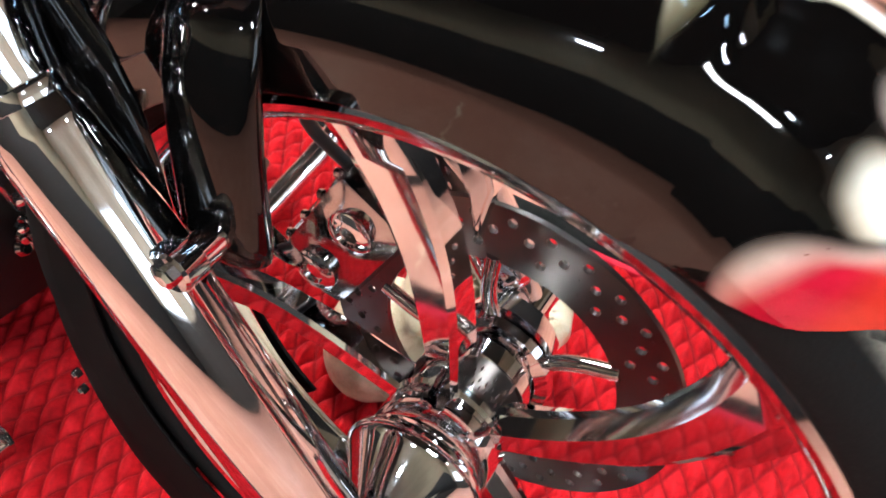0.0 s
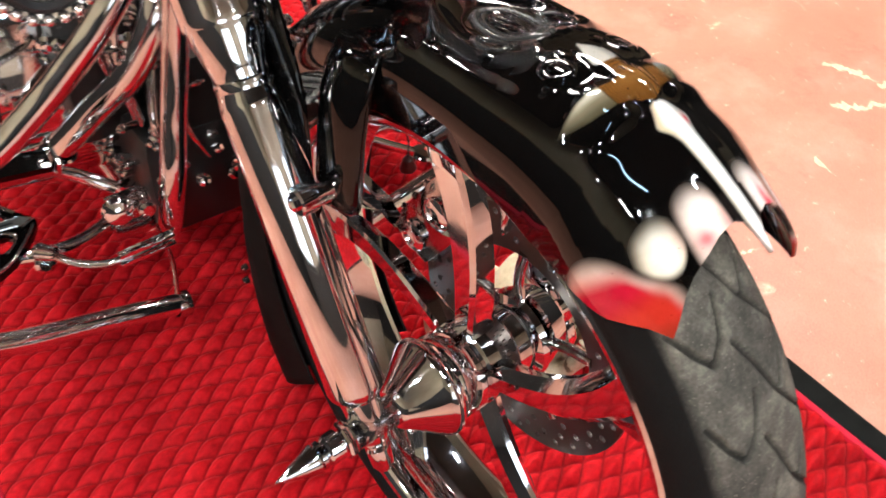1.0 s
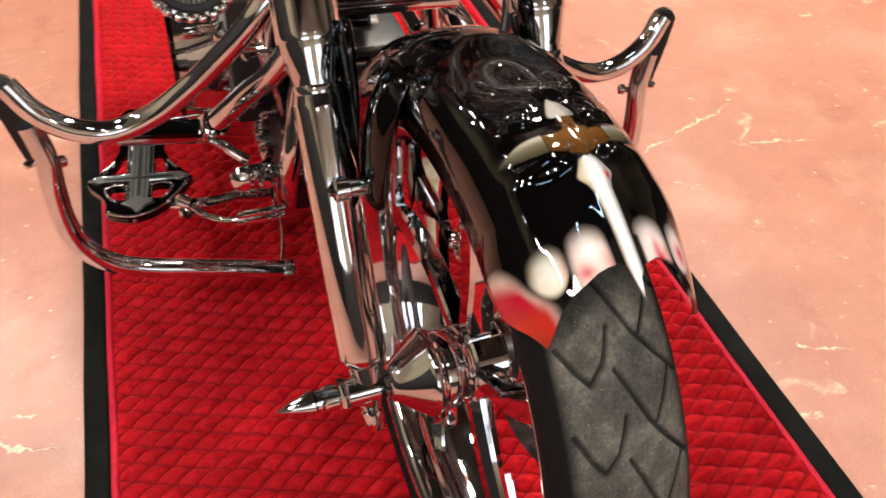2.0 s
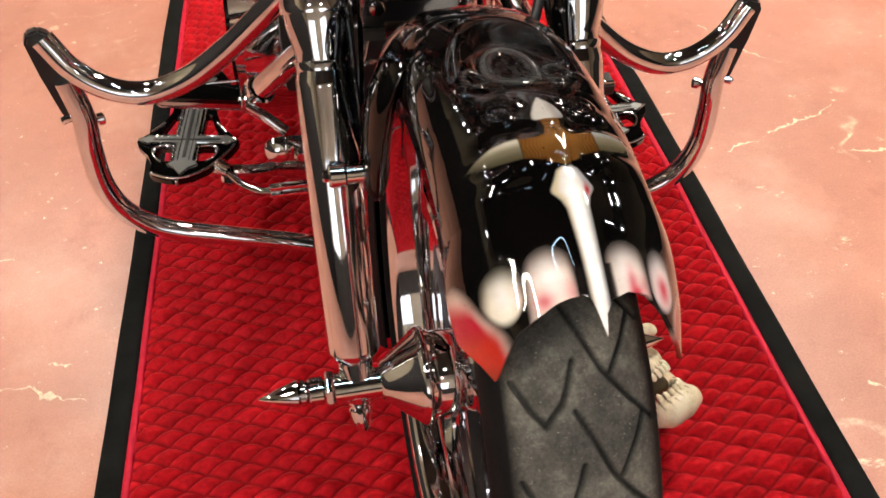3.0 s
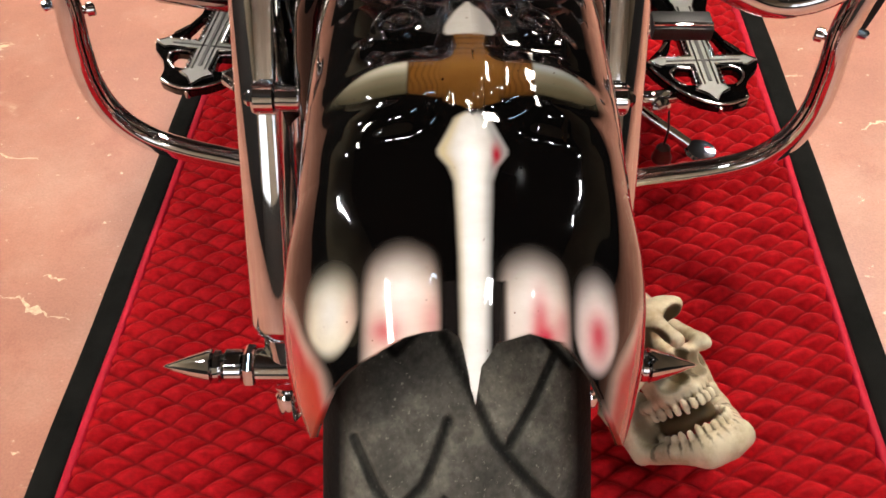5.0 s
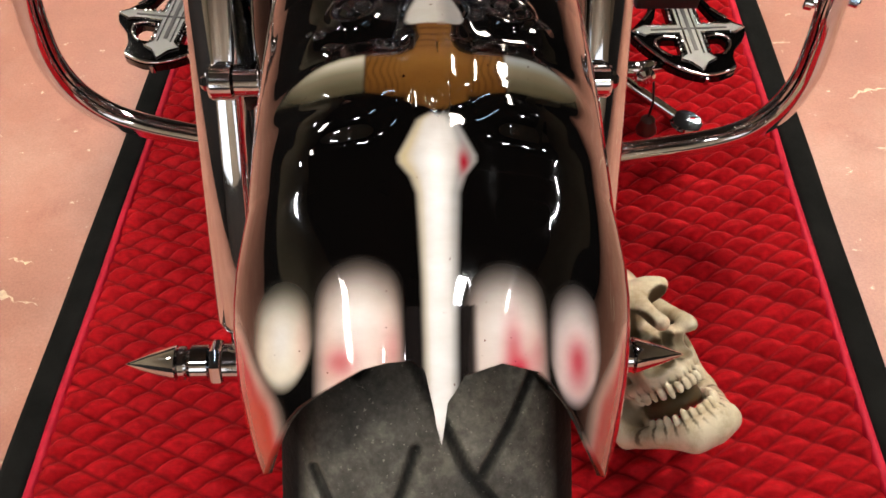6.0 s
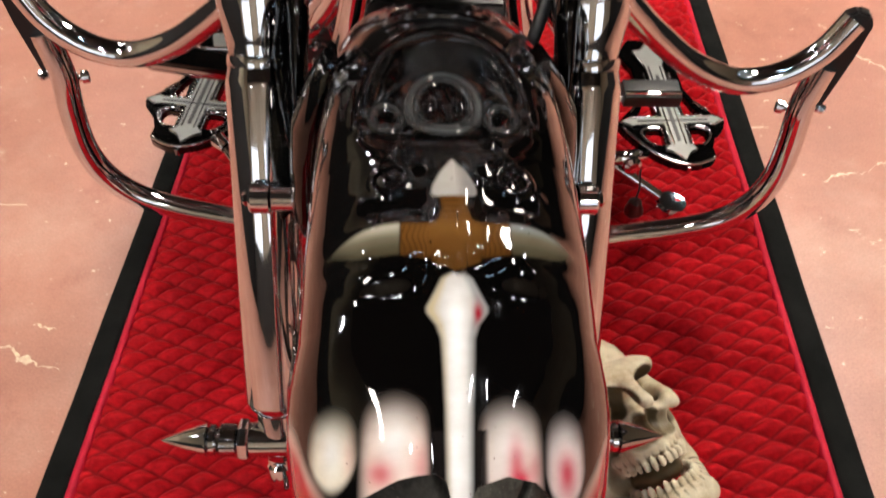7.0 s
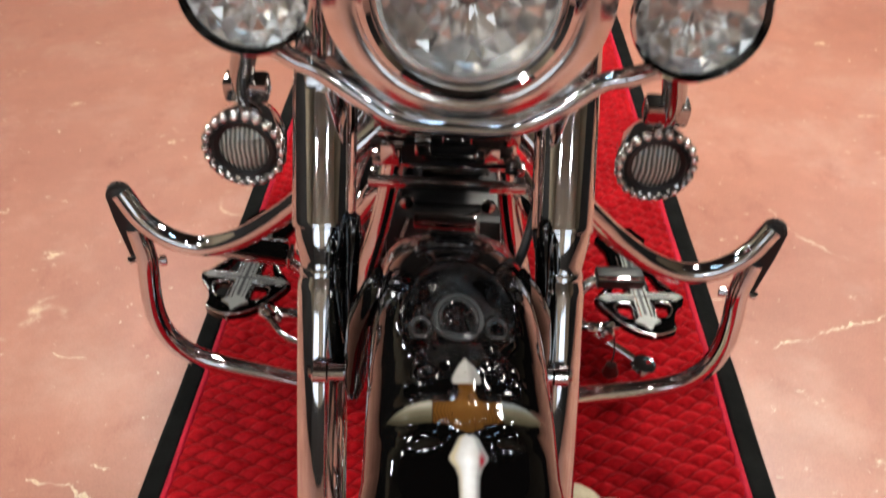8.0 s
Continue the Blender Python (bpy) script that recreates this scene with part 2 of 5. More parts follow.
def smooth_path(points, per=8):
    """Catmull-Rom through the points."""
    p = [Vector(q) for q in points]
    p = [2 * p[0] - p[1]] + p + [2 * p[-1] - p[-2]]
    out = []
    for a, b, c, d in zip(p, p[1:], p[2:], p[3:]):
        for k in range(per):
            t = k / per
            out.append(0.5 * (2 * b + (c - a) * t + (2 * a - 5 * b + 4 * c - d) * t * t + (3 * b - a - 3 * c + d) * t ** 3))
    return out + [p[-2]]


def tube_data(points, radius, seg=16, per=8, caps=True):
    path = smooth_path(points, per) if per > 1 else [Vector(q) for q in points]
    radii = radius if isinstance(radius, (list, tuple)) else [radius] * len(path)
    verts, faces = [], []
    side = None
    for i, q in enumerate(path):
        d = (path[min(i + 1, len(path) - 1)] - path[max(i - 1, 0)]).normalized()
        side = (side - d * side.dot(d)).normalized() if side else d.orthogonal().normalized()
        up = d.cross(side)
        r = radii[min(i, len(radii) - 1)]
        verts += [q + side * (r * math.cos(2 * math.pi * k / seg)) + up * (r * math.sin(2 * math.pi * k / seg)) for k in range(seg)]
    for i in range(len(path) - 1):
        for k in range(seg):
            j = (k + 1) % seg
            faces.append([i * seg + k, i * seg + j, (i + 1) * seg + j, (i + 1) * seg + k])
    if caps:
        faces.append(list(range(seg))[::-1])
        faces.append(list(range((len(path) - 1) * seg, len(path) * seg)))
    return verts, faces


def tube(name, points, radius, seg=16, per=8):
    return sharpen(mesh_of(name, *tube_data(points, radius, seg, per)), 50)


def bevelled(name, bm, width=0.002, segments=2):
    bmesh.ops.bevel(bm, geom=bm.edges[:], offset=width, segments=segments, affect="EDGES", profile=0.6, clamp_overlap=True)
    me = bpy.data.meshes.new(name)
    bm.to_mesh(me)
    bm.free()
    me.shade_smooth()
    return sharpen(me, 50)


def block(name, size, m=Matrix(), width=0.002):
    bm = bmesh.new()
    bmesh.ops.create_cube(bm, size=1.0, matrix=m @ Matrix.Diagonal((*size, 1)))
    return bevelled(name, bm, width)


def prism(name, outline, thick, m=Matrix(), width=0.0015, holes=()):
    """A plate cut from an outline in x and y, thick along z, with holes through it."""
    bm = bmesh.new()
    for ring in (outline, *holes):
        vs = [bm.verts.new((x, y, 0)) for x, y in ring]
        for a, b in zip(vs, vs[1:] + vs[:1]):
            bm.edges.new((a, b))
    bmesh.ops.triangle_fill(bm, edges=bm.edges[:], use_beauty=True)
    bmesh.ops.dissolve_limit(bm, angle_limit=0.01, verts=bm.verts[:], edges=bm.edges[:]) if not holes else None
    got = bmesh.ops.extrude_face_region(bm, geom=bm.faces[:])
    bmesh.ops.translate(bm, vec=(0, 0, thick), verts=[e for e in got["geom"] if isinstance(e, bmesh.types.BMVert)])
    bmesh.ops.recalc_face_normals(bm, faces=bm.faces)
    if width:
        rims = [e for e in bm.edges if len(e.link_faces) == 2 and e.calc_face_angle(0) > 0.6]
        bmesh.ops.bevel(bm, geom=rims, offset=width, segments=2, affect="EDGES", clamp_overlap=True)
    bm.transform(m)
    me = bpy.data.meshes.new(name)
    bm.to_mesh(me)
    bm.free()
    me.shade_smooth()
    return sharpen(me, 40)


def ring_of(cx, cy, r, seg=24, ry=None):
    return [(cx + r * math.cos(2 * math.pi * k / seg), cy + (ry or r) * math.sin(2 * math.pi * k / seg)) for k in range(seg)]


# ---- setting ----
def slab(name, lo, hi, material, label=""):
    c, d = [(a + b) / 2 for a, b in zip(lo, hi)], [b - a for a, b in zip(lo, hi)]
    ob = new(name, block(name, d, Matrix.Translation(c), 0.004))
    ob.data.materials.append(material)
    return tagged(ob, label, kind="structure")


floor = slab("floor", (-3.8, -5.0, -0.2), (6.0, 8.0, 0.0), FLOOR, "salmon pink painted concrete floor with pale scuffs")
slab("wall_north", (-4.0, 8.0, -0.2), (6.2, 8.2, 5.2), WALL_DARK, "plain dark wall of the hall")
# dark foot added below the windows for the same black reflection
south = slab("wall_south", (-4.0, -5.2, -0.2), (6.2, -5.0, 1.2), WALL_DARK, "plain wall of the hall, dark below and cream above")
part("lintel", block("lintel", (10.2, 0.2, 2.4), Matrix.Translation((1.1, -5.1, 4.0)), 0.004), WALL_CREAM, south)
for x0, x1 in ((-4.0, -3.2), (-0.9, 1.0), (3.3, 6.2)):
    part("pier", block("pier", (x1 - x0, 0.2, 1.6), Matrix.Translation(((x0 + x1) / 2, -5.1, 2.0)), 0.004), WALL_CREAM, south)
# unseen windows, added to give the chrome cool white bands and stripes
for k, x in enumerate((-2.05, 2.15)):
    win = tagged(new(f"window_{k + 1}", block("window_frame", (2.3, 0.06, 0.06), Matrix.Translation((x, -5.06, 1.23)), 0.005)), "unseen window added as a cool glow for the chrome", kind="structure")
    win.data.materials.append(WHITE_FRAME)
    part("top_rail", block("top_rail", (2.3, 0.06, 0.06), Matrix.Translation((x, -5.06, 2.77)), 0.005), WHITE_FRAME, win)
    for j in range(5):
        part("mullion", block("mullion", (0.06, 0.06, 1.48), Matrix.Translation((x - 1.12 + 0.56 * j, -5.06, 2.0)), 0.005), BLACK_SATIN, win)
    part("pane", block("pane", (2.3, 0.01, 1.6), Matrix.Translation((x, -5.15, 2.0)), 0.001), FILL_PANE, win)
slab("wall_west", (-4.0, -5.0, -0.2), (-3.8, 8.0, 5.2), WALL_KHAKI, "plain pale khaki wall of the hall")
slab("wall_east", (6.0, -5.0, -0.2), (6.2, 8.0, 5.2), WALL_KHAKI, "plain pale khaki wall of the hall")
slab("ceiling", (-4.0, -5.2, 5.2), (6.2, 8.2, 5.4), CEILING, "dark ceiling of the hall")


def scuff(x0, y0, x1, y1, wide, seed):
    """A broken pale streak in the floor paint, for scratches and lamp glints."""
    rnd = random.Random(seed)
    n = max(8, int(math.hypot(x1 - x0, y1 - y0) / 0.006))
    side = Vector((y0 - y1, x1 - x0, 0)).normalized()
    verts, faces, drift, keep = [], [], 0.0, 1.0
    for k in range(n + 1):
        t = k / n
        drift += rnd.gauss(0, 0.0028) - 0.10 * drift
        keep = min(1.0, max(0.0, keep + rnd.gauss(0, 0.45)))
        w = wide * (0.08 + keep * rnd.uniform(0.3, 1.0)) * math.sin(math.pi * min(1, 0.08 + t * 0.9)) ** 0.5
        c = Vector((x0 + (x1 - x0) * t, y0 + (y1 - y0) * t, 0.0008)) + side * drift
        verts += [c - side * w * 0.5, c + side * w * rnd.uniform(0.2, 0.8)]
        if k:
            faces.append([2 * k - 2, 2 * k, 2 * k + 1, 2 * k - 1])
    part("scuff", mesh_of("scuff", verts, faces, False), SCUFF, floor)


# wide marks from x 1.03 to 1.45 also paint in lamp reflections
for k, mark in enumerate(((0.81, 1.13, 0.85, 1.03, 0.008), (0.85, 1.03, 0.94, 0.93, 0.009), (0.69, 0.645, 0.80, 0.69, 0.008), (0.80, 0.69, 0.97, 0.76, 0.009), (-0.74, 0.305, -0.65, 0.295, 0.010), (-0.65, 0.295, -0.56, 0.25, 0.013), (0.93, 0.605, 1.08, 0.565, 0.012), (0.68, 0.065, 0.77, 0.025, 0.014), (1.34, 0.32, 1.37, 0.20, 0.045), (1.37, 0.20, 1.45, 0.13, 0.040), (1.22, 0.215, 1.34, 0.12, 0.034), (1.05, 0.13, 1.03, 0.07, 0.020), (-0.63, 0.345, -0.59, 0.335, 0.008), (-0.82, 0.62, -0.74, 0.60, 0.006))):
    scuff(*mark, 100 + k)


def ceiling_light(x, y, z, length, wide, turn, glow, label):
    lamp = tagged(new("ceiling_light"), label, "ceiling light", "lights under the ceiling")
    lamp.location = (x, y, z)
    m = pose(x, y, z, 0, 0, turn)
    part("housing", block("housing", (length + 0.06, wide + 0.06, 0.06), m @ pose(0, 0, 0.045), 0.008), BLACK_SATIN, lamp)
    part("diffuser", block("diffuser", (length, wide, 0.02), m, 0.004), glow, lamp)
    part("hanger", tube("hanger", [(x, y, z + 0.07), (x, y, 5.2)], 0.008, 8, 1), BLACK_SATIN, lamp)


ceiling_light(1.5, 1.9, 3.3, 1.6, 0.35, 84, GLOW, "bright warm white panel light hung under the ceiling")
ceiling_light(-2.1, -1.3, 3.3, 0.95, 0.24, 70, GLOW_SOFT, "warm white panel light hung under the ceiling")
ceiling_light(-1.9, 2.9, 3.3, 0.95, 0.24, 95, GLOW_SOFT, "warm white panel light hung under the ceiling")
for k, (x, y) in enumerate(((-1.6, -3.6), (1.6, -3.8), (-3.0, 0.4), (3.4, 0.9), (-3.0, 4.4), (3.2, 5.0), (-0.8, -1.8), (2.3, -0.9))):
    ceiling_light(x, y, 3.45, 0.30, 0.07, 37 * k % 180, GLOW_SPOT, "small bright lamp hung under the ceiling")
ceiling_light(0.25, -0.45, 3.3, 0.8, 0.05, 62, GLOW_COOL, "thin cool white strip light hung under the ceiling")

# ---- the quilted mat ----
MAT_L, MAT_R, MAT_Y0, MAT_Y1 = -0.519, 0.594, -0.85, 2.35


def quilt_mesh():
    x0, x1 = MAT_L + 0.046, MAT_R - 0.046
    nx = 440
    ys = np.concatenate([np.arange(MAT_Y0 + 0.046, 0.95, 0.0019), np.arange(0.95, MAT_Y1 - 0.046, 0.004)])
    X, Y = np.meshgrid(np.linspace(x0, x1, nx), ys)
    wx = 0.0016 * np.sin(7 * X + 3 * Y) + 0.0008 * np.sin(41 * X + 23 * Y)
    wy = 0.0020 * np.sin(9 * X - 4 * Y) + 0.0010 * np.sin(17 * X + 11 * Y)
    U, V = (Y + wy + 0.42 * (X + wx)) / 0.034, (Y + wy - 0.72 * (X + wx)) / 0.034
    su, sv = np.abs(np.sin(np.pi * U)) ** 0.75, np.abs(np.sin(np.pi * V)) ** 0.75
    puff = 0.90 * su * sv + 0.10 * np.maximum(su, sv)
    seed = np.sin(12.9898 * np.floor(U) + 78.233 * np.floor(V)) * 43758.5453
    lumps = seed - np.floor(seed)
    pull = np.abs(np.sin(np.pi * U)) * np.sin(130 * X + 30 * np.sin(21 * Y) + 9 * lumps)
    crease = 0.0008 * np.sin(95 * X + 25 * np.sin(9 * Y)) * np.sin(70 * Y + 20 * np.sin(7 * X)) + 0.0006 * pull
    edge = np.clip(np.minimum(X - x0, x1 - X) / 0.020, 0, 1) ** 0.6
    ripple = 0.0016 * np.sin(2 * np.pi * (Y + 0.014 * np.sin(6 * X + 2 * Y)) / 0.078) * (0.55 + 0.45 * np.sin(4 * X + 3.1 * Y + 1))
    Z = 0.003 + 0.001 * edge + edge * (0.0150 * puff * (0.75 + 0.4 * lumps) + crease * puff + (0.0032 + ripple) * (0.4 + 0.6 * puff) + 0.002 * np.sin(5 * X + 1) * np.sin(4 * Y) * puff)
    verts = np.stack([X, Y, Z], -1).reshape(-1, 3).tolist()
    ny = len(ys)
    idx = np.arange(nx * ny).reshape(ny, nx)
    faces = np.stack([idx[:-1, :-1], idx[:-1, 1:], idx[1:, 1:], idx[1:, :-1]], -1).reshape(-1, 4).tolist()
    me = bpy.data.meshes.new("quilted_mat")
    me.from_pydata(verts, [], faces)
    me.shade_smooth()
    # distance to the nearest seam, for the shade painted along it
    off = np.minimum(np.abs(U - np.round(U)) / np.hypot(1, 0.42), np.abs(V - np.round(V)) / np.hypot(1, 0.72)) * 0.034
    layer = me.attributes.new("seam_shade", "FLOAT", "POINT")
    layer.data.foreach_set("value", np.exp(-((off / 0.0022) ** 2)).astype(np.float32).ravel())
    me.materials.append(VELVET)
    return me


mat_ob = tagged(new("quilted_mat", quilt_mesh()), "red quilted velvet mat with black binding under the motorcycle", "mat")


def strip(name, x0, y0, x1, y1, z0, z1, material):
    n = max(2, int(max(x1 - x0, y1 - y0) / 0.04))
    long_y = (y1 - y0) > (x1 - x0)
    verts, faces, sec = [], [], [(0, z0), (0.06, z1 * 0.8), (0.25, z1), (0.75, z1), (0.94, z1 * 0.8), (1, z0)]
    for k in range(n + 1):
        t = k / n
        w = 0.0012 * math.sin(k * 0.21) + 0.0005 * math.sin(k * 0.77)
        for s, z in sec:
            if long_y:
                verts.append((x0 + (x1 - x0) * s + w, y0 + (y1 - y0) * t, z + abs(w) * 0.6 * (z > z0)))
            else:
                verts.append((x0 + (x1 - x0) * t, y0 + (y1 - y0) * s + w, z + abs(w) * 0.6 * (z > z0)))
    c = len(sec)
    for k in range(n):
        faces += [[k * c + i, k * c + i + 1, (k + 1) * c + i + 1, (k + 1) * c + i] for i in range(c - 1)]
    return part(name, mesh_of(name, verts, faces), material, mat_ob)


for x0, y0, x1, y1 in ((MAT_L, MAT_Y0, MAT_L + 0.044, MAT_Y1), (MAT_R - 0.044, MAT_Y0, MAT_R, MAT_Y1), (MAT_L + 0.044, MAT_Y0, MAT_R - 0.044, MAT_Y0 + 0.044), (MAT_L + 0.044, MAT_Y1 - 0.044, MAT_R - 0.044, MAT_Y1)):
    strip("binding", x0, y0, x1, y1, 0.0005, 0.011, BINDING)
for x0, y0, x1, y1 in ((MAT_L + 0.042, MAT_Y0 + 0.044, MAT_L + 0.055, MAT_Y1 - 0.044), (MAT_R - 0.055, MAT_Y0 + 0.044, MAT_R - 0.042, MAT_Y1 - 0.044)):
    strip("piping", x0, y0, x1, y1, 0.001, 0.0135, PIPING)

# ---- the motorcycle ----
bike = tagged(new("motorcycle"), "custom cruiser motorcycle in chrome and black lacquer on a red mat", "motorcycle")
bike.location = (-0.017, 0.4, 0.0)
AX = 0.35                                          # height of the axle
FRONT = pose(-0.012, 0.125, 0.004) @ pose(0, 0, 0, 0, 0, 3.0) @ pose(0, -0.12, 0)   # the bars are turned a little


def polar(x, r, deg):
    """A place on the wheel: deg from straight ahead, upwards."""
    return Vector((x, -r * math.cos(radians(deg)), AX + r * math.sin(radians(deg))))


# -- tyre --
HOOK = [(-0.005, 7.0), (-0.010, 4.6), (-0.016, 2.3), (-0.029, 0.0), (-0.038, 2.0), (-0.048, 5.5)]
LONG = [(-0.007, 13.4), (0.002, 10.5), (0.016, 5.6), (0.031, 2.6), (0.052, -1.0)]
BRANCH = [(0.021, 4.8), (0.035, 8.6), (0.045, 12.0)]
PITCH, DEG = 12.15, 0.35 * math.pi / 180


def groove_depth(x, th):
    phase = (th - 46.8) % PITCH
    best = np.full(x.shape, 9.0)
    for line in (HOOK, LONG, BRANCH):
        for (xa, ta), (xb, tb) in zip(line, line[1:]):
            for shift in (-PITCH, 0, PITCH):
                ax_, ay, bx, by = xa, (ta + shift) * DEG, xb, (tb + shift) * DEG
                px, py = x - ax_, phase * DEG - ay
                dx, dy = bx - ax_, by - ay
                t = np.clip((px * dx + py * dy) / (dx * dx + dy * dy), 0, 1)
                best = np.minimum(best, np.hypot(px - t * dx, py - t * dy))
    return 1 - np.clip((best - 0.0012) / 0.0018, 0, 1)


def tyre_mesh():
    ths = np.concatenate([np.arange(-20, 75, 0.16), np.arange(75, 340, 1.0)])
    u = np.linspace(-1, 1, 181)
    tread = np.stack([0.066 * np.sign(u) * np.abs(np.sin(np.abs(u) * np.pi / 2)) ** (2 / 2.4) * (1 - 0.0), 0.308 + 0.042 * np.abs(np.cos(u * np.pi / 2)) ** 1.0], -1)
    wall = np.array([(0.0660, 0.303), (0.0650, 0.299), (0.0625, 0.296), (0.058, 0.294), (0.050, 0.289)])
    sec = np.concatenate([(wall * [-1, 1])[::-1], tread, wall])
    T, _ = np.meshgrid(ths, sec[:, 0], indexing="ij")
    Xs, R = np.broadcast_to(sec[:, 0], T.shape), np.broadcast_to(sec[:, 1], T.shape)
    g = groove_depth(Xs, T) * (np.abs(Xs) < 0.058)
    R = R - 0.0045 * g
    a = np.radians(T)
    verts = np.stack([Xs, -R * np.cos(a), AX + R * np.sin(a)], -1).reshape(-1, 3)
    n, c = T.shape
    idx = np.arange(n * c).reshape(n, c)
    nxt = np.roll(idx, -1, 0)
    quads = np.stack([idx[:, :-1], idx[:, 1:], nxt[:, 1:], nxt[:, :-1]], -1).reshape(-1, 4)
    me = bpy.data.meshes.new("tyre")
    me.from_pydata(verts.tolist(), [], quads.tolist())
    me.shade_smooth()
    layer = me.attributes.new("clean_rubber_groove_shade", "FLOAT", "POINT")
    flank = np.clip((np.abs(Xs) - 0.046) / 0.010, 0, 1)
    # groove shade is laid into the colour beside the clean flanks
    layer.data.foreach_set("value", np.maximum(0.78 * g, flank).astype(np.float32).ravel())
    return me


rim_profile = [(-0.060, 0.284), (-0.0615, 0.289), (-0.059, 0.2935), (-0.054, 0.2930), (-0.050, 0.290), (-0.042, 0.282), (0.042, 0.282), (0.050, 0.290), (0.054, 0.2930), (0.059, 0.2935), (0.0615, 0.289), (0.060, 0.284), (0.056, 0.278), (0.047, 0.273), (-0.047, 0.273), (-0.056, 0.278), (-0.060, 0.284)]
wheel = part("front_wheel", lathe("front_wheel", (0, 0, AX), (1, 0, 0), rim_profile, 144, 40), CHROME, bike, "polished wheel with curved blade spokes", FRONT)
part("tyre", tyre_mesh(), TYRE, wheel, "dusty grey front tyre with swept grooves")
hub_profile = [(-0.056, 0.0), (-0.056, 0.045), (-0.052, 0.0475), (-0.026, 0.0475), (-0.023, 0.045), (-0.019, 0.045), (-0.016, 0.0475), (0.020, 0.0475), (0.024, 0.044), (0.044, 0.043), (0.048, 0.052), (0.056, 0.053), (0.058, 0.050), (0.058, 0.0)]
part("hub", lathe("hub", (0, 0, AX), (1, 0, 0), hub_profile, 64), CHROME, wheel)
part("hub_cone", lathe("hub_cone", (0, 0, AX), (1, 0, 0), [(-0.113, 0.0), (-0.113, 0.020), (-0.110, 0.0235), (-0.106, 0.0255), (-0.074, 0.0505), (-0.071, 0.0535), (-0.067, 0.0550), (-0.0625, 0.0545), (-0.0600, 0.0520), (-0.0575, 0.0500), (-0.0545, 0.0485), (-0.0545, 0.0)], 72), CHROME, wheel)
part("hub_drum", lathe("hub_drum", (0, 0, AX), (1, 0, 0), [(0.066, 0.0), (0.066, 0.046), (0.070, 0.048), (0.094, 0.040), (0.098, 0.030), (0.108, 0.024), (0.108, 0.0)], 64), CHROME, wheel)


def spoke_mesh(root, turn=10.0, slim=1.0, shift=0.0):
    """A sickle-shaped blade with a flat face and a bevelled back edge, widening to the rim."""
    rows, verts, faces = 28, [], []
    for k in range(rows + 1):
        t = k / rows
        r = 0.030 + 0.2465 * t
        mid = root + turn * t ** 1.4 - 3.0 * math.sin(math.pi * t)
        half = slim * float(np.interp(r, [0.03, 0.06, 0.10, 0.16, 0.21, 0.295], [0.013, 0.0135, 0.016, 0.020, 0.0235, 0.031])) / r * 180 / math.pi
        flat = slim * (0.017 - 0.007 * t)
        for x, off in ((-flat * 0.75, -1), (-flat, -0.75), (-flat, 0.45), (-flat * 0.25, 1), (flat * 0.25, 1), (flat, 0.45), (flat, -0.75), (flat * 0.75, -1)):
            verts.append(polar(x + shift, r, mid + half * off))
    for k in range(rows):
        faces += [[k * 8 + i, k * 8 + (i + 1) % 8, (k + 1) * 8 + (i + 1) % 8, (k + 1) * 8 + i] for i in range(8)]
    faces += [list(range(8)), list(range(rows * 8, rows * 8 + 8))]
    return sharpen(mesh_of("spoke", verts, faces), 25)


for root, turn, slim in ((98, 12, 1.1), (27, 20, 1.0), (-55, 14, 0.9), (-120, 14, 0.9), (167, 13, 0.85)):
    part("spoke", spoke_mesh(root, turn, slim, -0.006), CHROME, wheel)
    # the pointed barb that grows from the rim beside each blade
    barb = [(0.274, root + turn - 1), (0.240, root + turn - 7), (0.200, root - 4), (0.160, root - 6), (0.205, root - 9), (0.274, root + turn - 17)]
    turned = Matrix.Translation((0.012, 0, AX)) @ Matrix(((0, 0, 1, 0), (1, 0, 0, 0), (0, 1, 0, 0), (0, 0, 0, 1)))
    part("spoke_barb", prism("spoke_barb", [(-r * math.cos(radians(a)), r * math.sin(radians(a))) for r, a in barb], 0.016, turned, 0.003), CHROME, wheel)


def rotor_mesh():
    holes = []
    for k in range(30):
        a = 2 * math.pi * k / 30
        for r, da in ((0.144, 0.0), (0.133, 0.105), (0.119, 0.0)):
            if r < 0.12 and k % 2:
                continue
            holes.append(ring_of(r * math.cos(a + da), r * math.sin(a + da), 0.0042, 10))
    turn = Matrix.Translation((0.060, 0, AX)) @ Matrix.Rotation(radians(90), 4, "Y")
    return prism("rotor", ring_of(0, 0, 0.155, 96), 0.005, turn, 0.0, [ring_of(0, 0, 0.103, 72)] + holes)


rotor = part("brake_rotor", rotor_mesh(), STEEL, wheel, "drilled steel brake disc")
for k in range(5):
    a = 72 * k + 20
    path = [polar(0.0605, 0.035, a), polar(0.0605, 0.07, a + 8), polar(0.062, 0.108, a + 4)]
    part("rotor_arm", tube("rotor_arm", path, 0.0065, 10, 6), CHROME_DARK, wheel)

# -- fender --
EDGE = [(-90, 65.5), (-88, 62.3), (-84, 59.8), (-78.6, 57.7), (-72, 56.3), (-65, 55.0), (-58, 53.0), (-53, 54.0), (-42, 56.4), (-35.6, 57.4), (-30, 58.0), (-23.4, 58.7), (-16.7, 59.4), (-11, 59.7), (-5, 59.8), (-2, 59.3), (-0.3, 57.2), (0.4, 55.6), (1.4, 57.8), (5, 59.0), (14, 59.6), (24, 59.1), (35, 57.0), (44, 54.8), (50, 53.6), (57, 52.4), (65, 54.4), (72, 56.0), (78.6, 57.5), (84, 59.8), (88, 62.3), (90, 65.5)]


